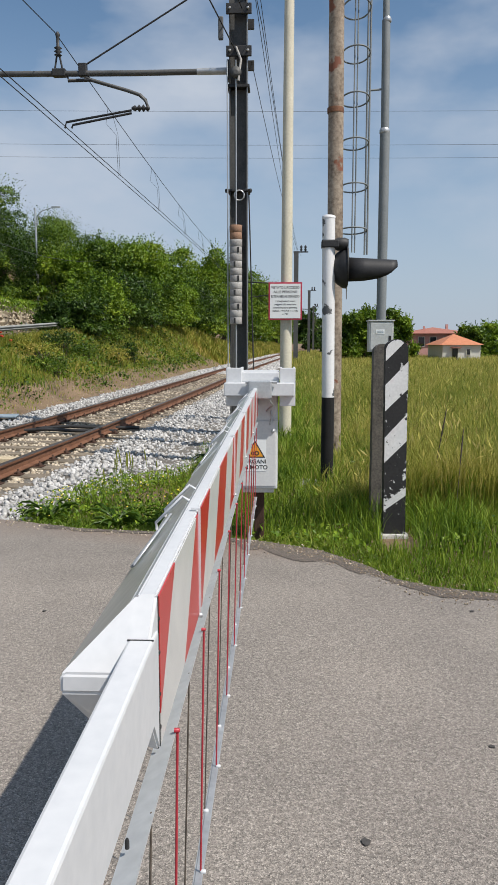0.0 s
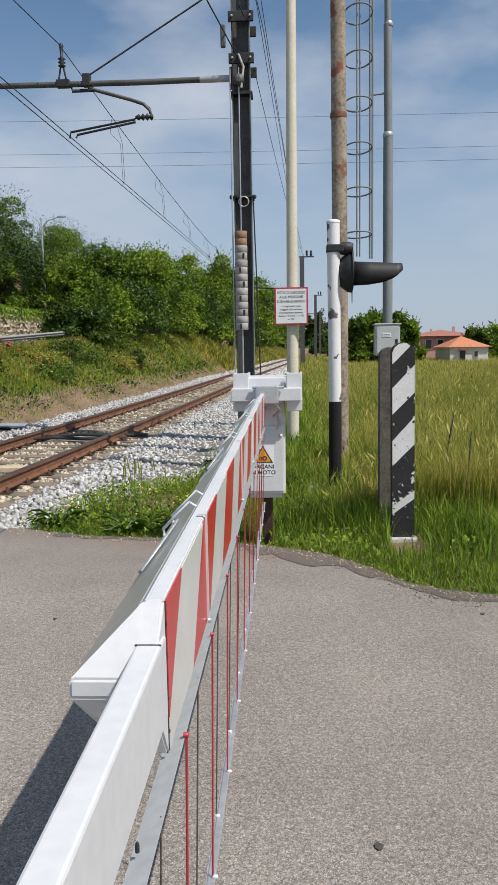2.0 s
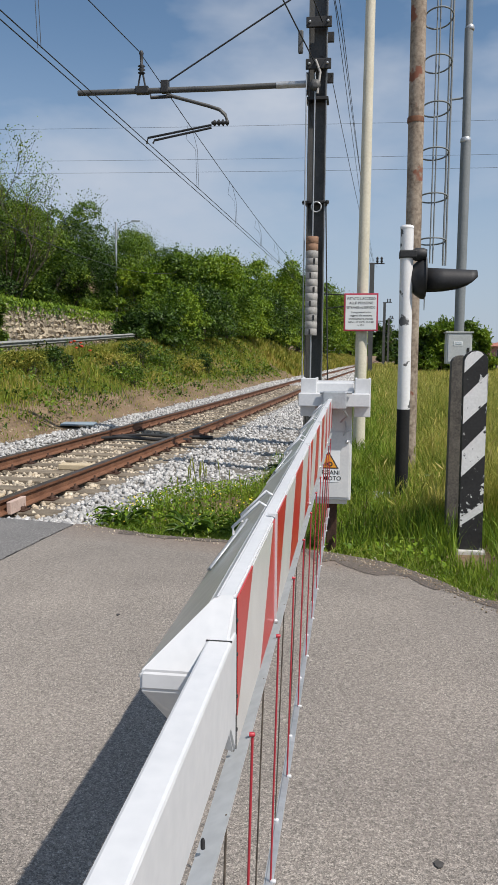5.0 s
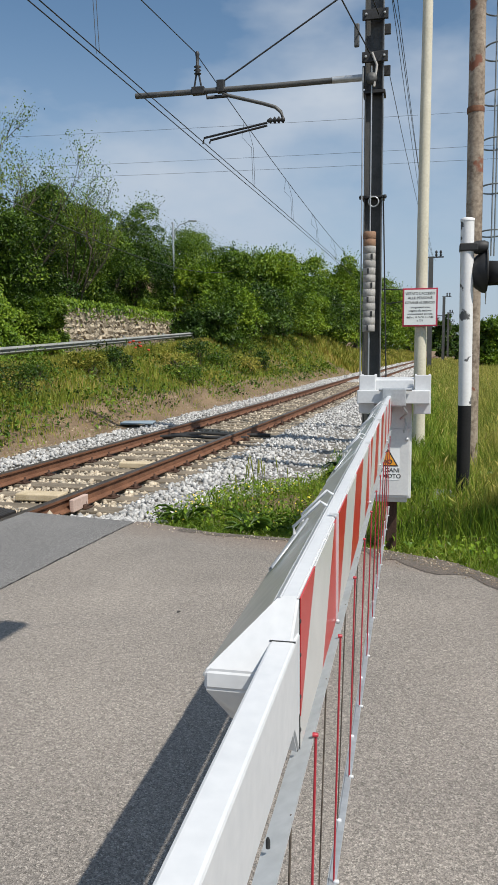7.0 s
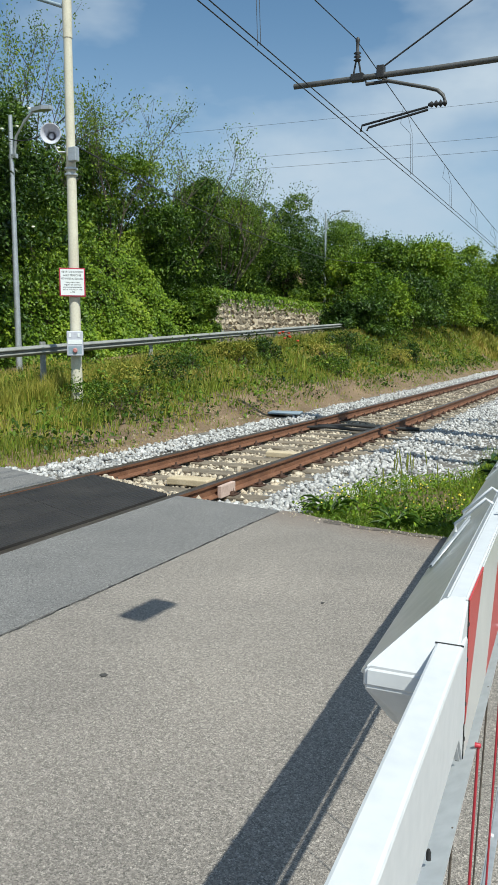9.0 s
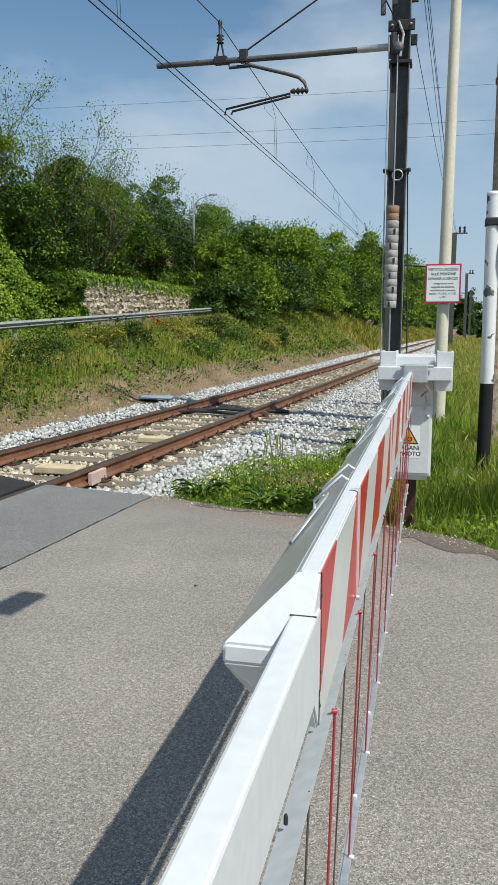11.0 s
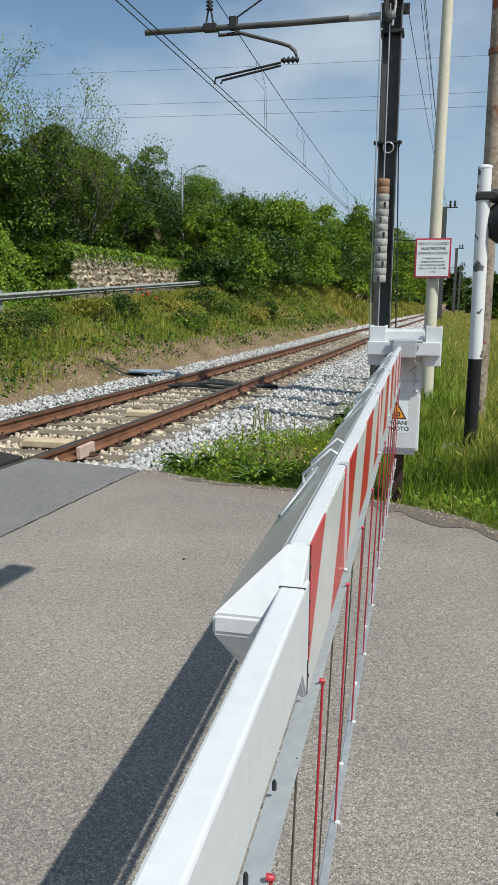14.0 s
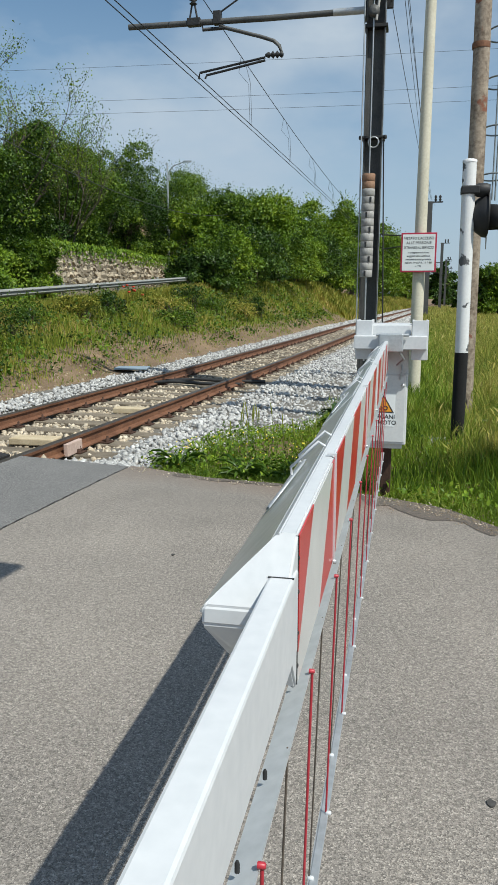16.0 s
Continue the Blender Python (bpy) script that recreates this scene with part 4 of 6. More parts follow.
def build_bollards():
    b = thing("marker_post", (0.835, 5.68, 0), "worn marker post with diagonal black and white stripes", "post")
    lean = -0.008
    bm = rounded_board(0.752, 0.918, -0.1, 1.475, 5.64, 5.74, lean)
    part("board", bm, M_OLDBLACK, b)
    part("footing", boxed(0.73, 0.94, 5.60, 5.70, -0.1, 0.012, bevel=0.01), M_CONC, b)
    for z0, z1, h0, h1, mat, label in ((0.943, 1.139, 1.105, 1.31, M_POSTWHITE, "flaking white stripe"), (0.556, 0.745, 0.72, 0.925, M_POSTWHITE, "flaking white stripe"),
                                       (0.250, 0.376, 0.372, 0.52, M_WORNBAND, "worn-off white stripe"), (0.189, 0.249, 0.308, 0.371, M_POSTWHITE, "thin rest of a white stripe")):
        poly = [(0.7535, z0), (0.9165, h0), (0.9165, h1), (0.7535, z1)]
        part("white_stripe", prismed([(x + lean * q, q) for x, q in poly], "y", 5.6375, 5.6395), mat, b, label)
        part("white_stripe", prismed([(5.641, h0), (5.739, h0 + 0.02), (5.739, h1 + 0.02), (5.641, h1)], "x", 0.918 + lean, 0.9195 + lean), mat, b)
    top = [(0.7535, 1.314), (0.80, 1.36), (0.885, 1.447), (0.862, 1.466), (0.835, 1.472), (0.80, 1.462), (0.768, 1.435), (0.7535, 1.40)]
    part("white_stripe", prismed([(x + lean * q, q) for x, q in top], "y", 5.6375, 5.6395), M_POSTWHITE, b, "flaking white top")
    w = thing("timber_post", (0.80, 6.1, 0), "weathered grey timber post with a rounded top", "post")
    bm = rounded_board(0.70, 0.845, -0.1, 1.44, 6.02, 6.16, 0.0)
    part("board", bm, M_OLDWOOD, w)
    for k in range(5):
        part("groove", boxed(0.845, 0.8485, 6.03 + 0.026 * k, 6.045 + 0.026 * k, 0.1, 1.30), M_OLDWOOD, w)


SIGN_LINES = (("VIETATO L'ACCESSO", 0.050, 0.185), ("ALLE PERSONE", 0.050, 0.125), ("ESTRANEE AL SERVIZIO", 0.046, 0.063),
              ("i trasgressori sono", 0.036, 0.000), ("soggetti alla sanzione", 0.036, -0.045), ("amministrativa prevista", 0.036, -0.090),
              ("dall'art. 19 D.P.R. 11-7-80", 0.034, -0.135), ("n. 753", 0.034, -0.180))


def sign_board(parent, c, yaw):
    """Enamelled notice with a red rim; c is its middle."""
    turn = Matrix.Translation(c) @ Matrix.Rotation(yaw, 4, "Z")
    def placed(bm, name, mat, label=""):
        bm.transform(turn)
        return part(name, bm, mat, parent, label)
    plate = placed(boxed(-0.235, 0.235, -0.012, 0.012, -0.26, 0.26, bevel=0.004), "notice", M_SIGNRED, "notice board with a red rim")
    placed(boxed(-0.213, 0.213, -0.0150, -0.0120, -0.238, 0.238), "face", M_SIGN, "white notice face")
    for text, size, z in SIGN_LINES:
        ob = lettering("print", text, size, (0, 0, 0), Matrix.Identity(4), M_INK, parent)
        ob.data.transform(Matrix.Translation(root_place(parent)))
        w = max(v.co.x for v in ob.data.vertices) - min(v.co.x for v in ob.data.vertices)
        if w > 0.395:
            ob.data.transform(Matrix.Diagonal((0.395 / w, 1, 1, 1)))
        ob.data.transform(Matrix.Translation(-root_place(parent)) @ turn @ Matrix.Translation((0, -0.0158, z)) @ UPRIGHT)
    for z in (-0.15, 0.15):
        placed(boxed(-0.10, 0.10, 0.012, 0.05, z - 0.02, z + 0.02), "clamp", M_GALV)


def build_poles():
    p = thing("sign_pole", (0.02, 10.9, 0), "tapered cream concrete pole carrying a no-entry notice", "pole")
    part("pole", tubed([(0.02, 10.9, -0.1), (0.035, 10.9, 4.5), (0.06, 10.9, 9.2)], 0.088, 16, 0.055), M_CREAM, p)
    sign_board(p, (0.01, 10.78, 2.03), 0.0)
    part("stay", tubed([(0.0, 10.9, 2.15), (-0.55, 12.4, 2.18)], 0.008, 6), M_WIRE, p)
    w = thing("telegraph_pole", (0.57, 9.0, 0), "old timber pole with rust-stained rings", "pole")
    part("pole", tubed([(0.59, 9.0, -0.1), (0.575, 9.0, 2.9), (0.555, 9.0, 5.72)], 0.092, 16, 0.084), M_POLEWOOD, w)
    part("band", turned((0.562, 9.0, 4.02), ((0.092, 0), (0.094, 0.01), (0.094, 0.05), (0.092, 0.06)), "z", 18), M_RUST, w, "rusty iron band")
    part("cap", turned((0.555, 9.0, 5.72), ((0.10, 0), (0.10, 0.03), (0.05, 0.06))), M_DARK, w)
    part("bracket", boxed(0.50, 0.95, 8.96, 9.04, 5.68, 5.74, bevel=0.008), M_DARK, w)
    part("bracket", tubed([(0.92, 9, 5.70), (0.90, 9.0, 5.50), (0.905, 9, 5.44)], 0.018, 8), M_DARK, w)
    part("conduit", tubed([(0.645, 8.97, 0.0), (0.628, 8.97, 2.1)], 0.02, 8), M_RUST, w, "rusty cable pipe")
    m = thing("light_mast", (1.75, 14.0, 0), "grey stepped steel mast with a caged ladder", "mast")
    part("lower_tube", tubed([(1.76, 14.0, -0.2), (1.75, 14.0, 5.14)], 0.088, 18), M_POLEGREY, m)
    part("middle_tube", tubed([(1.75, 14.0, 5.10), (1.73, 14.0, 6.98)], 0.072, 18), M_POLEGREY, m)
    part("upper_tube", tubed([(1.73, 14.0, 6.94), (1.71, 14.0, 9.5)], 0.058, 18), M_POLEGREY, m)
    for z, r in ((5.10, 0.092), (6.94, 0.076)):
        part("collar", turned((1.745, 14, z), ((r - 0.01, 0), (r, 0.01), (r, 0.06), (r - 0.016, 0.09))), M_GALV, m)
    for dx in (0.0, 0.045):
        part("ladder_rail", tubed([(1.43 + dx, 13.98, 3.02), (1.42 + dx, 13.98, 9.0)], 0.017, 8), M_POLEGREY, m)
        part("cage_bar", tubed([(1.17 + dx * 1.2, 13.62 + dx, 3.02), (1.165 + dx * 1.2, 13.62 + dx, 9.0)], 0.012, 6), M_POLEGREY, m)
    for k in range(8):
        z = 3.44 + 0.745 * k
        ring = [(1.215 + 0.245 * math.cos(t), 13.98 + 0.44 * math.sin(t), z) for t in (2 * math.pi * i / 28 for i in range(29))]
        part("hoop", tubed(ring, 0.014, 6), M_POLEGREY, m)
    for z in (5.82, 8.3):
        part("bracket", tubed([(1.45, 13.98, z), (1.72, 14.0, z + 0.03)], 0.018, 6), M_POLEGREY, m)
    c = thing("control_cabinet", (1.39, 11.1, 0), "light grey control cabinet beside the mast", "cabinet")
    part("body", boxed(1.21, 1.56, 11.0, 11.25, 1.32, 1.755, bevel=0.012), M_CABINET, c)
    part("roof", boxed(1.195, 1.575, 10.985, 11.265, 1.755, 1.775, bevel=0.004), M_CABINET, c)
    part("door", boxed(1.232, 1.54, 10.992, 11.0, 1.35, 1.73, bevel=0.004), M_CABINET, c)
    part("label", boxed(1.31, 1.43, 10.988, 10.992, 1.58, 1.64), M_SIGN, c, "pale label plate")
    for k in range(2):
        part("bar", boxed(1.325, 1.415, 10.986, 10.988, 1.595 + 0.02 * k, 1.603 + 0.02 * k), M_PLATE, c)
    part("lock", boxed(1.49, 1.525, 10.985, 10.992, 1.44, 1.55, bevel=0.003), M_DARK, c)
    part("support_tube", tubed([(1.39, 11.12, -0.1), (1.39, 11.12, 1.33)], 0.05, 12), M_POLEGREY, c)


MY = 13.0            # the mast's place along the track


def build_mast():
    m = thing("catenary_mast", (-0.765, MY, 0), "dark steel catenary mast with track arm and tension weights", "mast")
    for xa, xb in ((-0.915, -0.897), (-0.638, -0.620)):
        part("flange", boxed(xa, xb, MY - 0.13, MY + 0.13, -0.2, 8.6), M_STEEL, m)
    part("web", boxed(-0.897, -0.638, MY - 0.008, MY + 0.008, -0.2, 8.6), M_STEEL, m)
    part("light_edge", boxed(-0.6195, -0.614, MY - 0.135, MY - 0.11, 0, 8.5), M_GALV, m)
    for z in (6.02, 6.66):
        part("clamp", boxed(-0.96, -0.55, MY - 0.18, MY - 0.131, z, z + 0.16, bevel=0.008), M_DARK, m)
        part("clamp", boxed(-0.93, -0.52, MY + 0.131, MY + 0.18, z - 0.12, z + 0.04, bevel=0.008), M_DARK, m)
        for x in (-0.90, -0.61):
            part("bolt", turned((x, MY - 0.18, z + 0.08), ((0.022, 0), (0.022, -0.02), (0.01, -0.03)), "y", 6), M_GALV, m)
    part("band", boxed(-0.945, -0.585, MY - 0.16, MY + 0.16, 5.55, 5.60, bevel=0.006), M_DARK, m)
    part("band", boxed(-0.945, -0.585, MY - 0.16, MY + 0.16, 3.92, 3.96, bevel=0.006), M_DARK, m)
    for x in (-0.96, -0.57):
        part("ring", turned((x, MY - 0.16, 3.90), ((0.02, 0), (0.03, 0.03), (0.02, 0.06)), "z", 8), M_DARK, m)
    part("rope_coil", tubed([(-0.75 + 0.08 * math.cos(t), MY - 0.2, 3.85 + 0.08 * math.sin(t)) for t in (i * math.pi / 8 for i in range(17))], 0.012, 6), M_GALV, m)
    part("hinge", boxed(-0.96, -0.90, MY - 0.10, MY + 0.10, 5.70, 6.0, bevel=0.01), M_DARK, m)
    part("arm", tubed([(-0.92, MY, 5.85), (-2.5, MY, 5.84), (-4.86, MY, 5.86)], 0.047, 12), M_STEEL, m, "horizontal steel arm")
    part("arm_sleeve", tubed([(-0.92, MY, 5.85), (-1.45, MY, 5.85)], 0.055, 12), M_GALV, m)
    part("stay_rod", tubed([(-3.33, MY, 5.96), (-0.92, MY, 7.35)], 0.014, 6), M_WIRE, m)
    part("clevis", boxed(-3.40, -3.27, MY - 0.06, MY + 0.06, 5.80, 6.0, bevel=0.01), M_DARK, m)
    # carrier of the upper wire
    for dx in (-0.07, 0.07):
        part("leg", tubed([(-3.74 + dx, MY, 5.88), (-3.74 + dx * 0.3, MY, 6.14)], 0.016, 6), M_DARK, m)
    part("foot", boxed(-3.84, -3.62, MY - 0.06, MY + 0.06, 5.80, 5.92, bevel=0.01), M_DARK, m)
    part("insulator", turned((-3.74, MY, 6.12), ((0.02, 0), (0.065, 0.02), (0.025, 0.05), (0.065, 0.075), (0.025, 0.105), (0.065, 0.13), (0.025, 0.16), (0.03, 0.3), (0.04, 0.34), (0.02, 0.38)), "z", 12), M_DARK, m, "ribbed insulator")
    # registration arm
    part("bracket", tubed([(-3.60, MY, 5.86), (-3.58, MY, 5.74), (-3.2, MY, 5.745)], 0.03, 8), M_DARK, m)
    part("registration_pipe", tubed([(-3.3, MY, 5.80), (-3.22, MY, 5.75), (-2.6, MY, 5.57), (-2.40, MY, 5.50), (-2.31, MY, 5.42), (-2.27, MY, 5.30)], 0.03, 8), M_STEEL, m)
    part("insulator", turned((-2.24, MY, 5.29), ((0.02, 0), (0.06, -0.03), (0.02, -0.07), (0.06, -0.10), (0.02, -0.14), (0.06, -0.17), (0.02, -0.21), (0.05, -0.24), (0.02, -0.30)), "x", 12), M_DARK, m)
    for dx, dz in ((0.0, 0.045), (0.11, 0.0)):
        part("steady_arm", tubed([(-2.54, MY, 5.235 + dz - 0.02), (-3.64 + dx, MY, 5.06 + dz - 0.02), (-3.66 + dx, MY, 4.99)], 0.019, 6), M_DARK, m)
    # tension weights on their rope
    for x in (-0.94, -0.80):
        part("rope", tubed([(x, MY - 0.22, 0.4 if x < -0.9 else 3.3), (x, MY - 0.2, 5.95)], 0.011, 6), M_GALV, m)
    part("guide_rod", tubed([(-0.80, MY - 0.28, 0.4), (-0.80, MY - 0.28, 1.8)], 0.014, 6), M_GALV, m)
    part("pulley", turned((-0.80, MY - 0.26, 5.75), ((0.03, 0), (0.09, 0.01), (0.075, 0.03), (0.09, 0.05), (0.03, 0.06)), "y", 18), M_STEEL, m)
    part("chain", tubed([(-0.76, MY - 0.24, 5.62), (-0.72, MY - 0.22, 5.95), (-0.80, MY - 0.2, 6.15)], 0.02, 6), M_WEIGHT, m)
    part("block", boxed(-1.06, -0.98, MY - 0.5, MY - 0.44, 6.15, 6.5, bevel=0.02), M_STEEL, m)
    z = 1.76
    for k in range(14):
        h = 0.1145
        r = 0.104 if k % 2 else 0.101
        bm = turned((-0.805, MY - 0.26, z), ((r - 0.002, 0.001), (r, 0.003), (r, h - 0.006), (r - 0.003, h - 0.002)), "z", 18)
        ob = part("weight", bm, M_WEIGHTR if k > 11 else M_WEIGHT, m, "rusted top weight" if k > 11 else "pale cast weight")
        if k % 2 == 0 and k < 12:
            part("slot", boxed(-0.835 + 0.03 * (k % 4), -0.805 + 0.03 * (k % 4), MY - 0.366, MY - 0.359, z + 0.012, z + h - 0.014), M_DARK, m)
        z += h
    part("down_lead", tubed([(-0.62, MY - 0.16, 3.95), (-0.589, MY - 0.25, 3.83), (-0.552, MY - 0.25, 2.51), (-0.514, MY - 0.25, 1.10), (-0.50, MY - 0.25, 0.0)], 0.011, 6), M_WIRE, m, "black earthing cable")
    far = [(0.85, 55.0, 7.9), (3.1, 95.0, 7.9), (5.2, 135.0, 7.9), (7.3, 175, 7.9), (9.4, 215, 7.9)]
    group = "distant masts"
    for x, y, h in far:
        f = thing("catenary_mast", (x, y, -0.3), "dark distant catenary mast beside the track", "mast", group)
        part("post", boxed(x - 0.16, x + 0.16, y - 0.16, y + 0.16, -0.4, h), M_STEEL, f)
        part("cross_arm", boxed(x - 0.2, x + 0.85, y - 0.05, y + 0.05, h - 0.08, h), M_DARK, f)
        for dx in (0.35, 0.65):
            part("insulator", turned((x + dx, y, h), ((0.03, 0), (0.1, 0.1), (0.05, 0.2), (0.1, 0.3), (0.03, 0.42)), "z", 8), M_DARK, f)
        part("arm", tubed([(x, y, 5.6), (track_x(y) - 0.8, y, 5.8)], 0.05, 6), M_DARK, f)


def hang(a, b, sag, n=14):
    a, b = Vector(a), Vector(b)
    return [a.lerp(b, k / n) - Vector((0, 0, 4 * sag * (k / n) * (1 - k / n))) for k in range(n + 1)]


def wire_thing(name, label, lines, r, seg=5):
    w = thing(name, lines[0][0], label, "overhead wire")
    for pts in lines:
        part("wire", tubed(pts, r, seg), M_WIRE, w)
    return w


def contact_x(y):
    """The contact wire's line over the track, staggered at the supports."""
    if y < MY:
        return -3.729 + 0.034 * (y - MY)
    return track_x(y) + 0.22 - 0.44 * min(y - MY, 42) / 42


def build_wires():
    ys = [-29, -15, -5, 0, 5, 9, MY, 17, 22, 28, 36, 46, 55, 75, 95, 135, 175, 215]
    cw = wire_thing("contact_wire", "twin copper contact wire over the track", [[(contact_x(y) + d, y, 4.985) for y in ys] for d in (0, 0.11)], 0.0075)
    def upper(y):
        t = ((y - MY) % 42.0) / 42.0
        return 6.49 - 4 * 0.78 * t * (1 - t) - 0.0
    my = sorted(set([MY + 42 * k + 42 * j / 14 for k in (-1, 0, 1, 2, 3) for j in range(15)]))
    mw = wire_thing("messenger_wire", "sagging messenger wire with droppers above the contact wire", [[(contact_x(y) - 0.05, y, upper(y)) for y in my]], 0.008)
    for k, y in enumerate((4.8, 8.9, 16.6, 21.0, 25.4, 30, 35, 40)):
        x = contact_x(y)
        top = upper(y)
        part("dropper", tubed([(x + 0.05, y, 4.99), (x + 0.02, y, top - 0.42), (x - 0.10, y - 0.4, top - 0.30), (x - 0.05, y - 0.4, upper(y - 0.4))], 0.004, 4), M_WIRE, mw)
        part("dropper", tubed([(x + 0.09, y, 4.99), (x + 0.06, y, top - 0.42), (x - 0.05, y, top)], 0.004, 4), M_WIRE, mw)
    wire_thing("anchor_wire", "anchored wire running to the tension weights", [[(-0.82, MY - 0.2, 6.12), (-1.16, 10.25, 6.12), (-3.6, -8, 6.0), (-4.4, -29, 6.3)],
                                                                   [(-0.70, MY - 0.2, 6.72), (-1.02, 10.3, 6.75), (-3.4, -8, 6.8), (-4.2, -29, 7.0)]], 0.011)
    lines = []
    for dx, z0 in ((0.0, 6.98), (0.07, 7.05), (0.11, 6.55)):
        lines.append(hang((-0.50 + dx, MY, z0), (0.75 + dx * 2, 55, 7.95), 0.3))
        lines.append(hang((-0.50 + dx, MY, z0), (-2.8 + dx, -29, 8.2), 0.5))
    lines.append(hang((-0.56, MY, 6.0), (1.2, 55, 7.6), 0.6))
    wire_thing("feeder_wire", "thin feeder wires from mast to mast", lines, 0.006)
    line = thing("power_line", (-160, 132, 0), "thin distant power line between pylons across the sky", "power line")
    for zs in ((44.0, 36.2, 33.8), (38.5, 31.3, 29.4), (36.4, 29.4, 27.6)):
        a, b, c = (-160, 132, zs[0]), (0, 120, zs[1]), (90, 113, zs[2])
        part("wire", tubed(hang(a, b, 0.6, 10) + hang(b, c, 0.2, 6)[1:], 0.022, 5), M_WIRE, line)
    for x, y, h in ((-160, 132, 47), (90, 113, 37)):
        part("pylon", tubed([(x, y, -1), (x, y, h)], 0.6, 8, 0.2), M_GALV, line)
    # unseen flat box above the road, added to cast the small shadow on the asphalt
    place = Vector((-2.13, 3.42, 0)) + Vector((0.60, -0.372, 1.0)) * 3.9
    caster = thing("shadow_caster", place, "unseen flat box on a wire, added to cast a shadow on the road", "street lamp")
    bm = boxed(-0.16, 0.16, -0.075, 0.075, -0.03, 0.03, bevel=0.01)
    bm.transform(Matrix.Translation(place) @ Matrix.Rotation(radians(84), 4, "Z"))
    part("head", bm, M_DARK, caster)
    # wire and posts out of view, invented to carry the box
    part("span_wire", tubed([place + Vector((-9, -3.2, 1.1)), place + Vector((0, 0, 0.08)), place + Vector((9, 3.2, 1.1))], 0.002, 5), M_WIRE, caster)
    for s in (-1, 1):
        q = place + Vector((9 * s, 3.2 * s, 0))
        part("post", tubed([(q.x, q.y, -0.2), (q.x, q.y, q.z + 1.2)], 0.08, 10), M_POLEGREY, caster)


def build_far_side():
    # concrete lamp post with horn, notice and alarm box
    p = thing("street_lamp", (-8.87, 12.0, 0.1), "pale concrete lamp post with horn, notice and alarm box", "street lamp")
    part("pole", tubed([(-8.86, 12, -0.1), (-8.86, 12, 3.5), (-8.86, 12, 7.0)], 0.112, 16, 0.076), M_CREAM, p)
    part("sleeve", tubed([(-8.86, 12, 6.9), (-8.86, 12, 7.6)], 0.086, 14), M_CREAM, p)
    part("arm", tubed([(-8.86, 12, 7.42), (-9.4, 11.9, 7.62), (-10.0, 11.8, 7.82)], 0.035, 8), M_PLATE, p)
    bm = prismed([(-10.0, -0.13), (-10.0, 0.13), (-10.62, 0.15), (-10.72, 0.0), (-10.62, -0.15)], "z", 0, 0.07)
    bm.transform(Matrix.Translation((0, 11.75, 7.83)) @ Matrix.Rotation(0.0, 4, "Z"))
    part("lamp_head", bm, M_GALV, p, "flat grey lamp head")
    part("diffuser", boxed(-10.58, -10.08, 11.65, 11.85, 7.822, 7.829), M_LENSOFF, p)
    sign_board(p, (-8.80, 11.86, 2.56), 0.60)
    away = Matrix.Translation((-8.80, 11.90, 0)) @ Matrix.Rotation(0.60, 4, "Z")
    bm = boxed(-0.15, 0.15, -0.16, -0.01, 1.20, 1.66, bevel=0.015)
    bm.transform(away)
    alarm = part("alarm_box", bm, M_ALARM, p, "grey alarm box")
    for xa, xb, za, zb, mt in ((-0.11, -0.07, 1.55, 1.62, M_SIGN), (0.05, 0.09, 1.55, 1.62, M_SIGN), (-0.13, 0.13, 1.42, 1.50, M_SIGN), (-0.12, 0.12, 1.24, 1.38, M_PLATE)):
        bm = boxed(xa, xb, -0.166, -0.160, za, zb)
        bm.transform(away)
        part("label", bm, mt, alarm)
    bm = turned((0, -0.166, 1.30), ((0.045, 0), (0.045, -0.02), (0.03, -0.03)), "y", 14)
    bm.transform(away)
    part("button", bm, M_PALERED, alarm, "pale red button")
    bm = turned((0, 0, 0), ((0.05, 0.12), (0.06, 0.0), (0.075, -0.10), (0.11, -0.20), (0.17, -0.28), (0.185, -0.30), (0.17, -0.29), (0.10, -0.18), (0.05, -0.05), (0.06, -0.06), (0.05, -0.12), (0.01, -0.14)), "y", 22)
    bm.transform(Matrix.Translation((-9.15, 11.85, 5.17)) @ Matrix.Rotation(0.55, 4, "Z"))
    horn = part("horn", bm, M_ALARM, p, "round grey loudspeaker horn")
    part("bracket", tubed([(-9.15, 11.9, 5.05), (-9.1, 11.95, 4.93), (-8.86, 12, 4.93)], 0.02, 6), M_GALV, p)
    part("junction_box", boxed(-8.80, -8.63, 11.82, 11.95, 4.72, 4.97, bevel=0.015), M_GALV, p)
    for z in (4.5, 4.6):
        part("strap", turned((-8.86, 12, z), ((0.122, 0), (0.124, 0.01), (0.124, 0.03), (0.12, 0.04)), "z", 16), M_GALV, p)
    part("cable", tubed(hang((-12.9, 15.1, 6.3), (-8.9, 12, 5.6), 0.2, 8), 0.012, 5), M_WIRE, p)
    part("cable", tubed(hang((-8.7, 12.0, 5.0), (-11, 46, 6.4), 0.8, 10), 0.012, 5), M_WIRE, p)
    # slender lamp on the upper road
    for k, (x, y, h, arm) in enumerate(((-12.95, 15.2, 6.87, 0.95), (-15.55, 48.0, 9.8, 1.5), (-12.5, 75.0, 10.2, 1.3))):
        g = ground_z(x, y)
        q = thing("street_lamp", (x, y, g), "slender galvanised street lamp on the upper road", "street lamp", "lamps on the upper road")
        part("pole", tubed([(x, y, g - 0.3), (x, y, h)], 0.085, 12, 0.05), M_GALV, q)
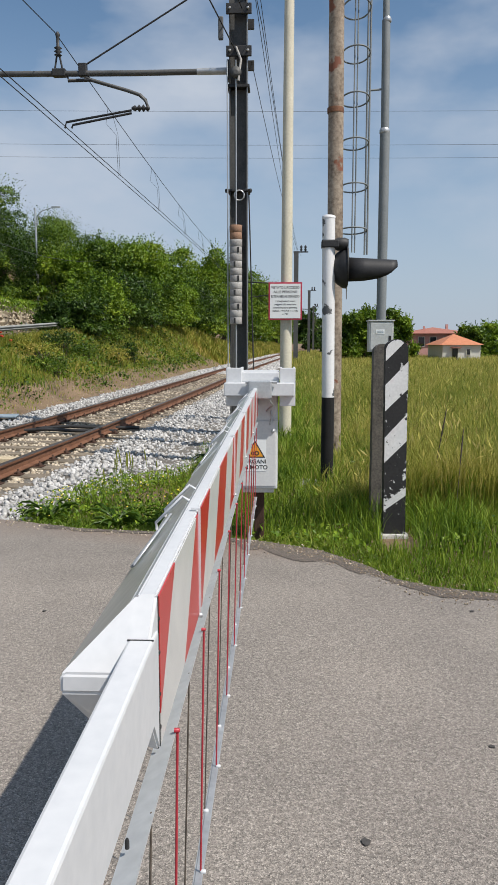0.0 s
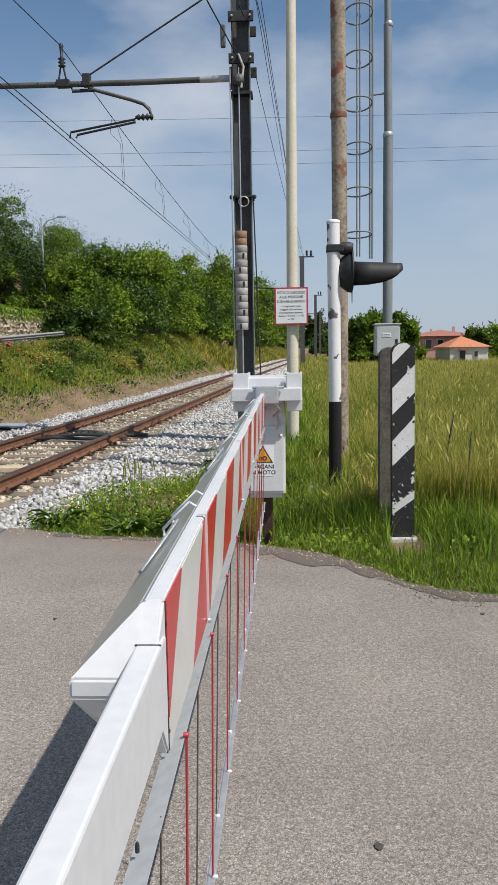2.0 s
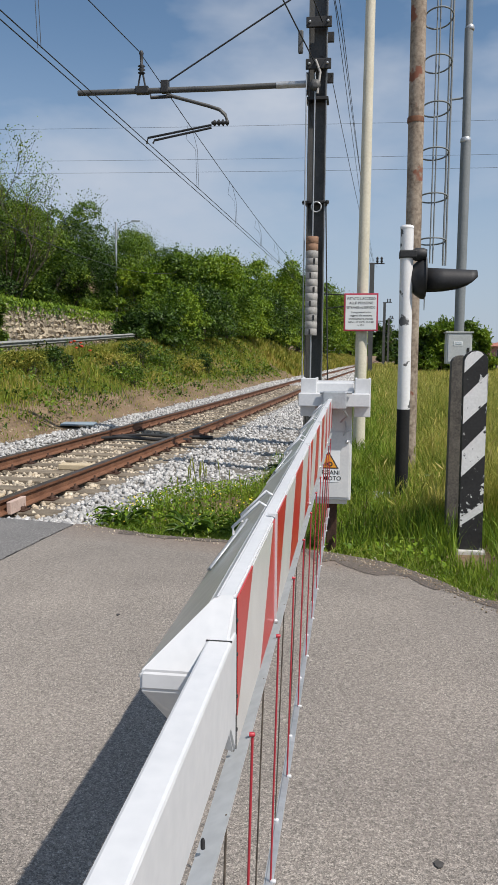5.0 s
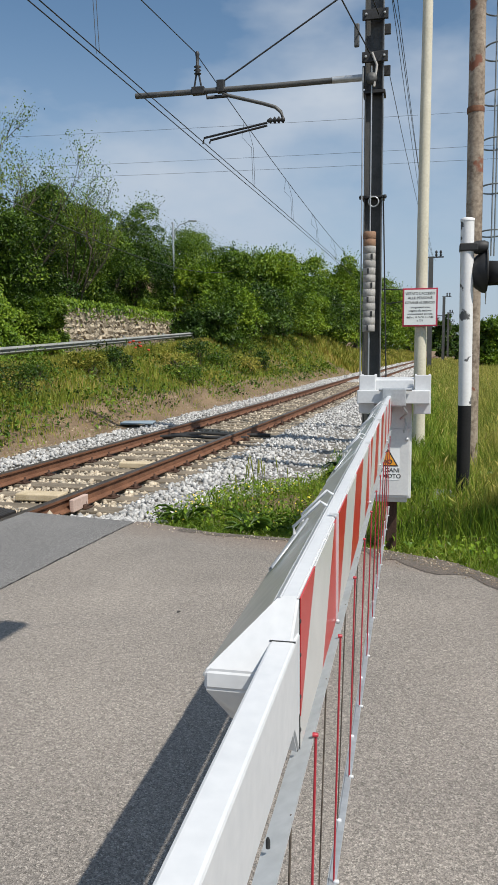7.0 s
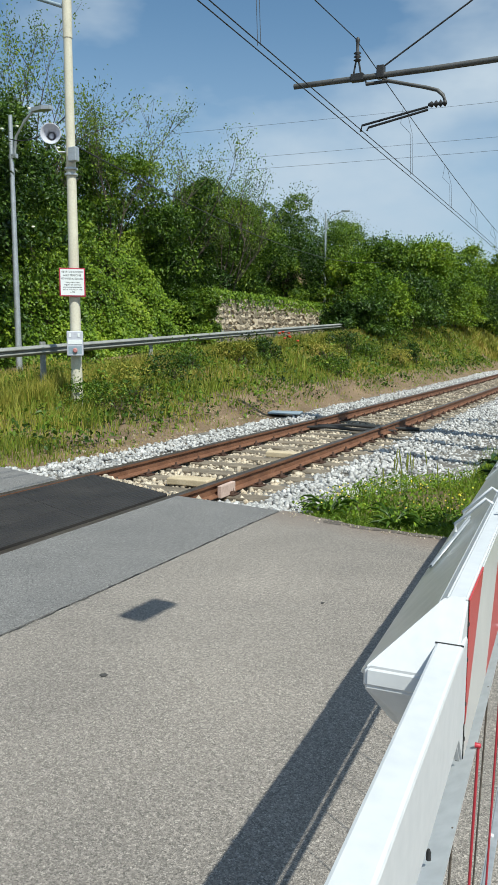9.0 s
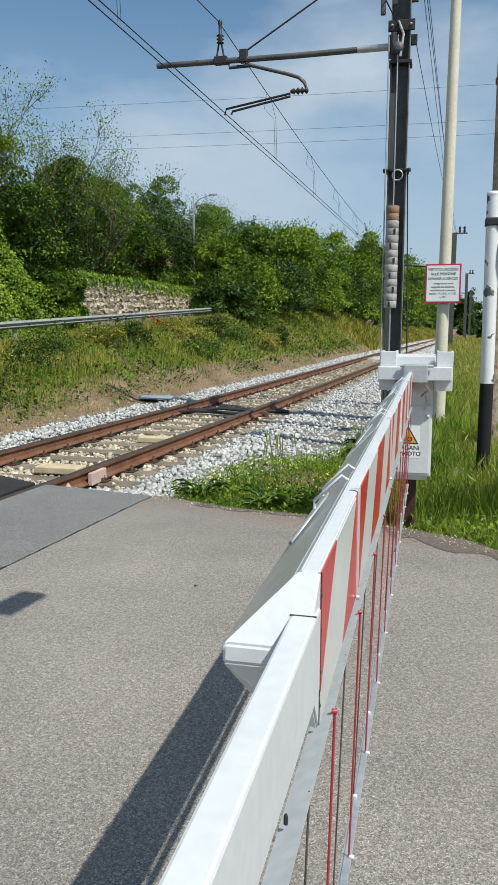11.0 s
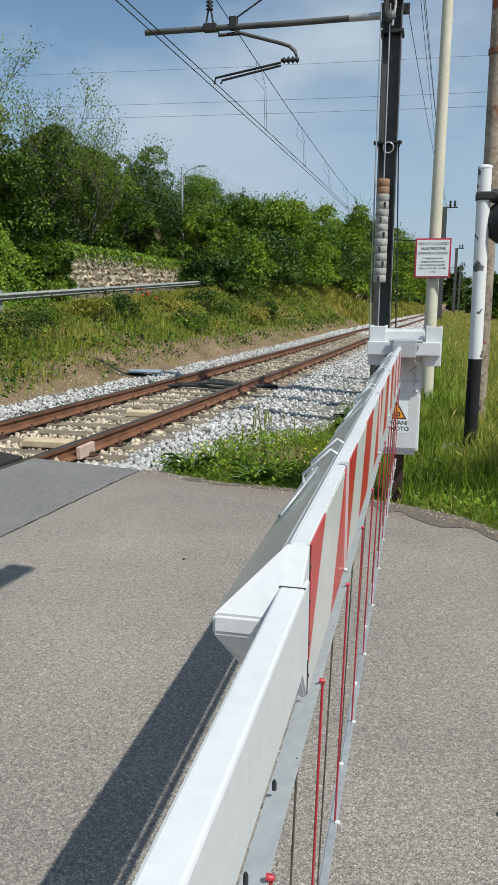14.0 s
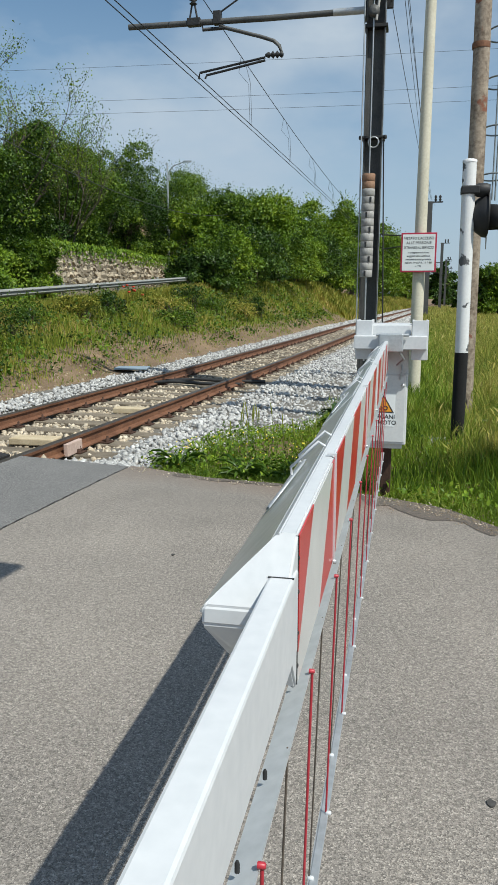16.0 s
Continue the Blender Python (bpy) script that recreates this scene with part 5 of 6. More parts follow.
        part("arm", tubed([(x + 0.1, y, h - 0.9), (x + 0.16, y, h - 0.5), (x + 0.42, y, h - 0.18), (x + arm * 0.75, y, h + 0.04)], 0.03, 8), M_GALV, q)
        part("clamp", boxed(x - 0.05, x + 0.16, y - 0.05, y + 0.05, h - 1.0, h - 0.9), M_GALV, q)
        bm = prismed([(0, -0.06), (0, 0.06), (0.35, 0.11), (0.55, 0.06), (0.55, -0.06), (0.35, -0.11)], "z", -0.04, 0.05)
        bm.transform(Matrix.Translation((x + arm * 0.7, y, h + 0.04)))
        part("lamp_head", bm, M_GALV, q)
    # guard rail of the upper road
    ys = [8.2 + 4.2 * k for k in range(8)]
    g = thing("guard_rail", (-10, 20, road_level(20)), "dull galvanised roadside guard rail on low posts", "guard rail")
    bm = bmesh.new()
    prof = [(0.0, -0.155), (0.035, -0.13), (0.075, -0.08), (0.075, -0.06), (0.0, -0.02), (0.0, 0.02), (0.075, 0.06), (0.075, 0.08), (0.035, 0.13), (0.0, 0.155), (-0.01, 0.155), (-0.01, -0.155)]
    rings = [[bm.verts.new((-9.93 + 0.4 * smooth(12, 4, y) + u, y, road_level(y) + 0.70 + 0.62 * w)) for u, w in prof] for y in [4] + ys + [44]]
    for a, b in zip(rings, rings[1:]):
        for k in range(len(prof)):
            bm.faces.new((a[k], a[(k + 1) % len(prof)], b[(k + 1) % len(prof)], b[k]))
    bmesh.ops.recalc_face_normals(bm, faces=bm.faces)
    part("beam", bm, M_RAILING, g)
    for y in ys:
        part("post", boxed(-9.99, -9.94, y - 0.07, y + 0.07, road_level(y) - 0.5, road_level(y) + 0.86, bevel=0.01), M_RAILING, g)
    # rubble retaining wall
    w = part("retaining_wall", prismed([(28.4, 1.0), (52, 2.0), (52, 3.6), (40, 3.45), (28.4, 3.3)], "x", -14.8, -14.06), M_MORTAR)
    tagged(w, "old rubble stone retaining wall beside the upper road", "wall", kind="structure")
    r = random.Random(8)
    shapes = []
    for k in range(10):
        v, f = stones(1, np.zeros((1, 3)), 70 + k, (0.9, 0.9001))
        me = bpy.data.meshes.new("stone")
        me.from_pydata(v.tolist(), [], f.tolist())
        me.materials.append(M_WALLSTONE)
        shapes.append(me)
    z, count = 2.0, 0
    while z < 3.35:
        y = 28.5 + r.uniform(0, 0.3)
        while y < 49 and count < 296:
            wd, ht = r.uniform(0.24, 0.55), r.uniform(0.15, 0.29)
            zz = z + 0.02 * (y - 28.5) + r.uniform(-0.04, 0.04)
            if zz < 3.4:
                ob = new("stone", shapes[count % 10])
                ob.parent = w
                ob.location = (-14.06, y + wd / 2, zz + ht / 2)
                ob.scale = (0.14, wd, ht)
                ob.rotation_euler = (r.uniform(-0.3, 0.3), 0, 0)
                count += 1
            y += wd * 1.12
        z += 0.235
    rs = np.random.RandomState(88)
    n = 2600
    y = rs.uniform(28.4, 51.5, n)
    v, f = stones(n, np.stack([np.full(n, -14.06), y, rs.uniform(2.0, 3.42, n) + 0.006 * (y - 28.4)], 1), 89, (0.03, 0.085))
    tagged(raw("small_stones", v, f, M_WALLSTONE), "small packing stones between the larger ones of the wall", "stones", kind="stuff")
    # cover plate and odd stones on the shoulder
    c = thing("cable_cover", (-6.0, 15.9, -0.1), "blue-grey cable cover lying on the ballast shoulder", "cover")
    bm = boxed(-0.35, 0.35, -0.28, 0.28, 0, 0.035, bevel=0.01)
    bm.transform(Matrix.Translation((-5.92, 15.5, -0.08)) @ Matrix.Rotation(0.2, 4, "Z"))
    part("plate", bm, M_PLATE, c)


def window(parent, x0, x1, y, z0, z1):
    w = part("window", boxed(x0, x1, y - 0.04, y + 0.02, z0, z1), M_CREAMW, parent)
    part("pane", boxed(x0 + 0.08, x1 - 0.08, y - 0.06, y - 0.04, z0 + 0.08, z1 - 0.08), M_PANE, w)


def hip_roof(bm, x0, x1, y0, y1, z0, z1, over=0.5):
    x0, x1, y0, y1 = x0 - over, x1 + over, y0 - over, y1 + over
    d = min(x1 - x0, y1 - y0) / 2
    cy = (y0 + y1) / 2
    p = [bm.verts.new(v) for v in ((x0, y0, z0), (x1, y0, z0), (x1, y1, z0), (x0, y1, z0), (x0 + d, cy, z1), (x1 - d + 0.01, cy, z1))]
    for q in ((0, 1, 5, 4), (1, 2, 5), (2, 3, 4, 5), (3, 0, 4), (3, 2, 1, 0)):
        bm.faces.new([p[i] for i in q])
    return bm


def build_houses():
    h = thing("house", (18.2, 84, -0.5), "small cream rendered house with an orange hipped tile roof", "house")
    part("wall", boxed(16.5, 20.4, 80, 88, -0.6, 1.28), M_CREAMW, h)
    part("roof", hip_roof(bmesh.new(), 16.5, 20.4, 80, 88, 1.28, 2.45, 0.3), M_TILE, h, "orange clay tiles")
    window(h, 18.9, 19.4, 79.95, 0.2, 0.9)
    part("door", boxed(17.5, 18.05, 79.9, 79.98, -0.5, 0.9), M_PANE, h)
    part("canopy", boxed(17.3, 18.3, 79.4, 80.0, 0.95, 1.02), M_TILE2, h)
    b = thing("house", (16, 104, -0.5), "pink two-storey house with a red-brown tile roof", "house")
    part("wall", boxed(16.2, 24.2, 100, 110, -0.6, 2.7), M_PINK, b)
    part("wing", boxed(14.2, 16.2, 103, 110, -0.6, 2.5), M_PINK, b)
    part("roof", hip_roof(bmesh.new(), 16.2, 24.2, 100, 110, 2.7, 3.6, 0.7), M_TILE2, b)
    part("roof", hip_roof(bmesh.new(), 13.8, 18, 103, 110, 2.5, 3.2, 0.4), M_TILE2, b)
    for x in (17.4, 18.9, 20.6):
        window(b, x, x + 0.9, 99.95, 1.0, 2.3)
    for x in (16.8, 19.5):
        window(b, x, x + 0.8, 99.95, -0.4, 0.6)
    part("chimney", boxed(18.6, 18.85, 103, 103.3, 2.8, 3.7), M_PINK, b)
    part("chimney", boxed(22.0, 22.3, 105, 105.4, 2.9, 4.0), M_PINK, b)
    part("balcony", boxed(14.0, 16.0, 102.0, 103, 0.9, 1.1), M_CREAMW, b)


build_barrier()
build_drive()
build_signal()
build_bollards()
build_poles()
build_mast()
build_wires()
build_far_side()
build_houses()

# ---------------------------------------------------------------- vegetation
def leaf_mesh(c, d, up, length, width):
    """Pointed leaves, each a bent pair of faces: middles, ways, upper sides, sizes."""
    d = d / np.linalg.norm(d, axis=1)[:, None]
    s = np.cross(d, up)
    s /= np.linalg.norm(s, axis=1)[:, None] + 1e-9
    nrm = np.cross(s, d)
    L, W = length[:, None], width[:, None]
    a, b = c - d * L * 0.5, c + d * L * 0.5 - nrm * L * 0.12
    l, r = c - s * W * 0.5 + nrm * W * 0.15, c + s * W * 0.5 + nrm * W * 0.15
    v = np.stack([a, l, b, r], 1).reshape(-1, 3)
    k = np.arange(len(c))[:, None] * 4
    return v, np.concatenate([k + np.array([[0, 2, 1]]), k + np.array([[0, 3, 2]])])


def crown_points(r, blobs, n):
    """Points and outward ways in the outer part of a set of ellipsoids."""
    w = np.array([b[3] * b[4] for b in blobs])
    pick = r.choice(len(blobs), n, p=w / w.sum())
    q = r.normal(size=(n, 3))
    q /= np.linalg.norm(q, axis=1)[:, None]
    q[:, 2] = np.where(q[:, 2] < -0.5, -q[:, 2], q[:, 2])
    rad = 1 - np.abs(r.normal(0, 0.22, n))
    rad = np.clip(rad + 0.09 * np.sin(7 * q[:, 0] + 3 * pick) * np.sin(6 * q[:, 2] + pick), 0.25, 1.2)
    b = np.array([x[:5] for x in blobs])[pick]
    c = b[:, :3] + q * rad[:, None] * np.stack([b[:, 3], b[:, 3], b[:, 4]], 1)
    return c, q


def limb(bm, r, p, way, length, rad, depth, tips):
    pts = [Vector(p)]
    d = Vector(way).normalized()
    for k in range(4):
        d = (d + Vector((r.uniform(-0.2, 0.2), r.uniform(-0.2, 0.2), r.uniform(-0.05, 0.2)))).normalized()
        pts.append(pts[-1] + d * length / 4)
    tube(bm, pts, rad, 6 if depth > 1 else 4, rad * 0.5, caps=False)
    if depth:
        for k in range(3 if depth > 1 else 4):
            w = (d + Vector((r.uniform(-0.9, 0.9), r.uniform(-0.9, 0.9), r.uniform(-0.1, 0.7)))).normalized()
            limb(bm, r, pts[r.randint(2, 4)], w, length * r.uniform(0.55, 0.75), rad * 0.5, depth - 1, tips)
    else:
        tips.extend(pts[1:])


def tree(x, y, top, radius, mat, n, size, seed, label, name="tree", low=0.25):
    g = ground_z(x, y)
    h = top - g
    t = thing(name, (x, y, g), label, "tree" if name == "tree" else "bush", "trees and bushes along the railway")
    rr = random.Random(seed)
    r = np.random.RandomState(seed)
    bm = bmesh.new()
    tips = []
    for k in range(2 if name == "tree" else 3):
        limb(bm, rr, (x + 0.15 * k, y, g - 0.2), (rr.uniform(-0.2, 0.2), rr.uniform(-0.2, 0.2), 1), h * 0.42, max(0.04, 0.022 * h), 2, tips)
    part("trunk", bm, M_BARK, t, "dark forked trunk and limbs")
    blobs = []
    for k in range(34):
        a, f = rr.uniform(0, 6.283), rr.uniform(low, 0.96)
        reach = radius * (0.98 if f < 0.65 else 0.72) * math.sqrt(rr.random())
        br = radius * rr.uniform(0.14, 0.34)
        blobs.append((x + reach * math.cos(a), y + reach * math.sin(a), min(g + h * f, top - br * 0.8), br, br * rr.uniform(0.6, 1.1)))
    blobs.append((x, y, g + h * 0.48, radius * 0.55, h * 0.30))
    c, q = crown_points(r, blobs, n)
    d = q * 0.5 + r.normal(0, 0.6, (n, 3)) + np.array([0, 0, -0.25])
    up = q + r.normal(0, 0.5, (n, 3)) + np.array([0, 0, 0.6])
    ln = size * r.uniform(0.6, 1.4, n)
    # ragged sprays at the outline
    m = n // 14
    sc, sq = crown_points(r, blobs, m)
    for j in range(4):
        k = sc + sq * (0.14 + 0.13 * j) * radius * 0.35 + np.array([0, 0, 0.05 * j])
        c = np.concatenate([c, k + r.normal(0, 0.05, k.shape)])
        d = np.concatenate([d, sq + r.normal(0, 0.4, k.shape)])
        up = np.concatenate([up, sq * 0.2 + r.normal(0, 0.3, k.shape) + np.array([0, 0, 1.0])])
        ln = np.concatenate([ln, size * r.uniform(0.5, 1.0, m)])
    v, f = leaf_mesh(c, d, up, ln, ln * r.uniform(0.4, 0.65, len(ln)))
    raw("crown", v, f, mat, t)
    return t


def sparse_tree(x, y, top, seed, n, label):
    g = ground_z(x, y)
    t = thing("tree", (x, y, g), label, "tree", "trees and bushes along the railway")
    rr = random.Random(seed)
    bm = bmesh.new()
    tips = []
    h = top - g
    for k in range(3):
        limb(bm, rr, (x, y, g - 0.2), (rr.uniform(-0.25, 0.25), rr.uniform(-0.25, 0.25), 1), h * 0.5, 0.055, 3, tips)
    part("trunk", bm, M_BARK, t, "thin bare branches")
    r = np.random.RandomState(seed)
    p = np.array([tuple(q) for q in tips])
    n = int(n * 3.4)
    p = p[r.choice(len(p), n)] + r.normal(0, 0.17, (n, 3))
    v, f = leaf_mesh(p, r.normal(size=(n, 3)), r.normal(0, 0.5, (n, 3)) + np.array([0, 0, 1.0]), r.uniform(0.06, 0.13, n), r.uniform(0.035, 0.07, n))
    raw("crown", v, f, M_LEAF_B, t, "thin scattered leaves")


def build_trees():
    green, fresh, ivy = "dense green broadleaf tree behind the bank", "bright green leafy tree beside the track", "dark ivy-covered tree on the slope"
    rear = ((-15.6, 15.4, 8.8, 2.6), (-14.6, 27.4, 4.1, 1.3), (-16.8, 14, 7.4, 3.2), (-17.5, 18, 8.6, 3.2), (-18.2, 22, 9.2, 3.3), (-17.4, 26, 8.9, 3.0), (-16.8, 30.5, 8.7, 2.8), (-17.0, 35, 9.2, 3.0),
            (-16.6, 39.5, 9.5, 3.0), (-17.0, 44.5, 9.2, 3.2), (-16.0, 50, 9.2, 3.2), (-16.5, 57, 10.6, 3.6))
    for k, (x, y, top, rad) in enumerate(rear):
        tree(x, y, top, rad, (M_LEAF_C, M_LEAF_A, M_LEAF_A)[k % 3], 22000, 0.135, 100 + k, ivy if k % 3 == 0 else green, low=0.1)
    mid = ((-12.4, 45, 6.8, 2.2), (-11.2, 46.5, 7.3, 2.6), (-10.6, 50, 8.0, 2.9), (-10.0, 54, 8.3, 3.0), (-9.4, 60.5, 8.6, 3.2), (-8.7, 68, 9.6, 3.6),
           (-8.9, 77, 10.0, 3.8), (-8.4, 88, 10.3, 4.0), (-8.0, 101, 10.6, 4.5), (-8.2, 118, 11.2, 5.0), (-7.5, 140, 12.0, 6.0), (-7.0, 170, 13, 7.0))
    for k, (x, y, top, rad) in enumerate(mid):
        x += 0.05 * max(0, y - 62)
        tree(x, y, top, rad, (M_LEAF_B, M_LEAF_A, M_LEAF_B)[k % 3], 13000, 0.13 + 0.0016 * y, 200 + k, fresh if k % 3 != 1 else green, low=0.08)
    low = ((-9.6, 34.6, 3.3, 1.5), (-9.5, 37, 3.9, 1.8), (-9.4, 38, 4.6, 2.1), (-9.0, 42.5, 5.0, 2.2), (-8.6, 48, 5.2, 2.3), (-8.3, 54, 5.4, 2.5), (-7.9, 61, 5.6, 2.6), (-7.5, 70, 6.0, 2.8))
    for k, (x, y, top, rad) in enumerate(low):
        tree(x, y, top, rad, (M_LEAF_C, M_LEAF_A, M_LEAF_B)[k % 3], 9500, 0.12 + 0.001 * y, 300 + k, "spreading green bush on the bank", "bush", 0.12)
    rb = random.Random(77)
    for k in range(13):
        y = 11.5 + 2.0 * k + rb.uniform(-0.6, 0.6)
        x = track_x(y) - rb.uniform(3.6, 5.6)
        hh = rb.uniform(0.5, 0.95)
        tree(x, y, ground_z(x, y) + hh, rb.uniform(0.5, 0.95), (M_LEAF_A, M_BANK, M_LEAF_C)[k % 3], 1500, 0.045 + 0.0012 * y, 700 + k, "low leafy shrub in the grass of the bank", "bush", 0.1)
    for k, (x, y, top, n) in enumerate(((-19.5, 19, 12.6, 700), (-18.6, 21.5, 11.8, 1100), (-16.8, 25.0, 10.6, 1000), (-15.8, 28.5, 9.9, 800), (-15.4, 31.8, 8.9, 500), (-16.6, 34, 9.9, 1000))):
        sparse_tree(x, y, top, 400 + k, n, "thin half-bare tree rising from the slope")
    far = ((6.2, 80, 4.4, 2.2), (8.4, 82, 4.9, 2.6), (10.6, 84, 5.1, 2.6), (12.6, 86, 4.2, 2.0), (4.9, 150, 8.4, 2.6), (6.2, 160, 6.4, 3.0), (22.5, 92, 3.4, 2.5), (26, 96, 3.8, 3.0), (31, 100, 3.6, 3.0), (36, 104, 3.6, 3.0))
    for k, (x, y, top, rad) in enumerate(far):
        tree(x, y, top, rad, (M_LEAF_A, M_LEAF_B)[k % 2] if y < 120 else M_LEAF_C, 5200, 0.30 + 0.0015 * y, 500 + k, "green tree beyond the field", "tree", 0.05)
    # far woods that close the horizon
    r = np.random.RandomState(9)
    n = 26000
    a = r.uniform(-1.4, 1.4, n)
    rad = r.uniform(420, 520, n)
    hgt = 6 + 4 * np.array([noise.noise((t * 14, 0.3, 0)) for t in a])
    c = np.stack([rad * np.sin(a), rad * np.cos(a), -1 + r.rand(n) * np.maximum(hgt, 2.5)], 1)
    v, f = leaf_mesh(c, r.normal(size=(n, 3)), r.normal(size=(n, 3)), r.uniform(2.0, 3.6, n), r.uniform(1.4, 2.4, n))
    tagged(raw("woods", v, f, M_LEAF_A), "low distant woods on the horizon", "woods", kind="stuff")


def build_scrub():
    """Creepers and scrub over the slope, the wall's top and the road verge."""
    r = np.random.RandomState(21)
    pts = []
    n = 60000
    x, y = r.uniform(-22, -14.2, n), r.uniform(6, 52, n)
    lift = np.array([max(0, 0.5 + 0.9 * noise.noise((a * 0.6, b * 0.6, 2)) + 0.4 * noise.noise((a * 1.7, b * 1.7, 5))) for a, b in zip(x, y)])
    z = np.array([ground_z(a, b) for a, b in zip(x, y)]) + lift * (0.4 + 0.6 * r.rand(n) ** 0.5)
    keep = ~((x > -15.2) & (y > 28.2) & (y < 52) & (z < 3.3))
    c = np.stack([x, y, z], 1)[keep]
    d = r.normal(0, 0.6, c.shape) + np.array([0.5, -0.2, -0.1])
    up = r.normal(0, 0.5, c.shape) + np.array([0.4, -0.3, 1])
    ln = r.uniform(0.10, 0.23, len(c))
    v, f = leaf_mesh(c, d, up, ln, ln * 0.7)
    tagged(raw("creepers", v, f, M_LEAF_B), "green creepers and scrub covering the slope", "scrub", kind="stuff")
    n = 70000
    t = r.rand(n) ** 1.3
    y = r.uniform(7, 28.6, n)
    wob = np.array([noise.noise((a * 0.5, b * 2.2, 7)) + 0.5 * noise.noise((a * 1.4, b * 5, 3)) for a, b in zip(y, t)])
    x = -13.9 - 2.4 * t + 0.7 * wob + r.normal(0, 0.12, n)
    z = np.array([road_level(b) for b in y]) + 0.1 + 4.2 * t + 0.5 * wob
    c = np.stack([x, y, z], 1)
    ln = r.uniform(0.06, 0.135, n)
    v, f = leaf_mesh(c, r.normal(0, 0.5, c.shape) + np.array([0.5, -0.2, -0.4]), r.normal(0, 0.45, c.shape) + np.array([0.8, -0.3, 0.8]), ln, ln * 0.7)
    tagged(raw("creepers", v, f, M_LEAF_B), "bright creepers climbing the slope above the road", "scrub", kind="stuff")
    n = 13000
    y = r.uniform(28.2, 52, n)
    drop = np.abs(r.normal(0, 0.25, n))
    c = np.stack([-13.98 + r.uniform(-0.55, 0.06, n), y, 3.45 + 0.006 * (y - 28) - drop + r.uniform(0, 0.3, n)], 1)
    ln = r.uniform(0.08, 0.18, n)
    v, f = leaf_mesh(c, r.normal(0, 0.4, c.shape) + np.array([0.3, 0, -0.8]), r.normal(0, 0.4, c.shape) + np.array([1, -0.3, 0.5]), ln, ln * 0.65)
    tagged(raw("creepers", v, f, M_LEAF_B), "yellow-green creepers hanging over the stone wall", "scrub", kind="stuff")
    # elder blossom in the scrub
    r2 = random.Random(4)
    for k in range(16):
        x, y = r2.uniform(-14.6, -13.6), r2.uniform(14.6, 18.5)
        z = r2.uniform(5.6, 7.8) if k < 12 else r2.uniform(4, 6)
        bm = turned((0, 0, 0), ((0.012, 0), (0.045, 0.012), (0.052, 0.026), (0.022, 0.04)), "z", 8)
        bm.transform(Matrix.Translation((x, y, z)) @ Matrix.Rotation(r2.uniform(0.3, 0.9), 4, (1, 0.6, 0)))
        tagged(part("blossom", bm, M_ELDER), "flat cream elder blossom on the slope", "flower", "elder blossom")


def blades(r, x, y, z, h, w, lean=0.35):
    """Bent grass blades in two faces each."""
    n = len(x)
    a = r.uniform(0, 2 * np.pi, n)
    s = np.stack([np.cos(a), np.sin(a), np.zeros(n)], 1)
    b = r.uniform(0, 2 * np.pi, n)
    l = np.stack([np.cos(b), np.sin(b), np.zeros(n)], 1) * (h * lean * r.rand(n) ** 0.7)[:, None]
    p = np.stack([x, y, z], 1)
    up = np.array([0, 0, 1.0]) * h[:, None]
    W = w[:, None] / 2
    v = np.stack([p - s * W, p + s * W, p + up * 0.55 + l * 0.35 + s * W * 0.8, p + up * 0.55 + l * 0.35 - s * W * 0.8, p + up * (1 - 0.25 * lean) + l], 1).reshape(-1, 3)
    k = np.arange(n)[:, None] * 5
    return v, np.concatenate([k + np.array([[0, 1, 2]]), k + np.array([[0, 2, 3]]), k + np.array([[3, 2, 4]])])


def sow(r, n, xlo, xhi, ylo, yhi, near=1.0):
    y = ylo + (yhi - ylo) * r.rand(n) ** near
    x = r.uniform(xlo, xhi, n)
    return x, y


def grass(name, label, mat, x, y, h, w, r, lean=0.35):
    z = np.array([ground_z(a, b) for a, b in zip(x, y)]) - 0.01
    v, f = blades(r, x, y, z, h, w, lean)
    tagged(raw(name, v, f, mat), label, "grass", kind="stuff")


def patch(x, y, s, k):
    return np.array([noise.noise((a * s, b * s, k)) for a, b in zip(x, y)])


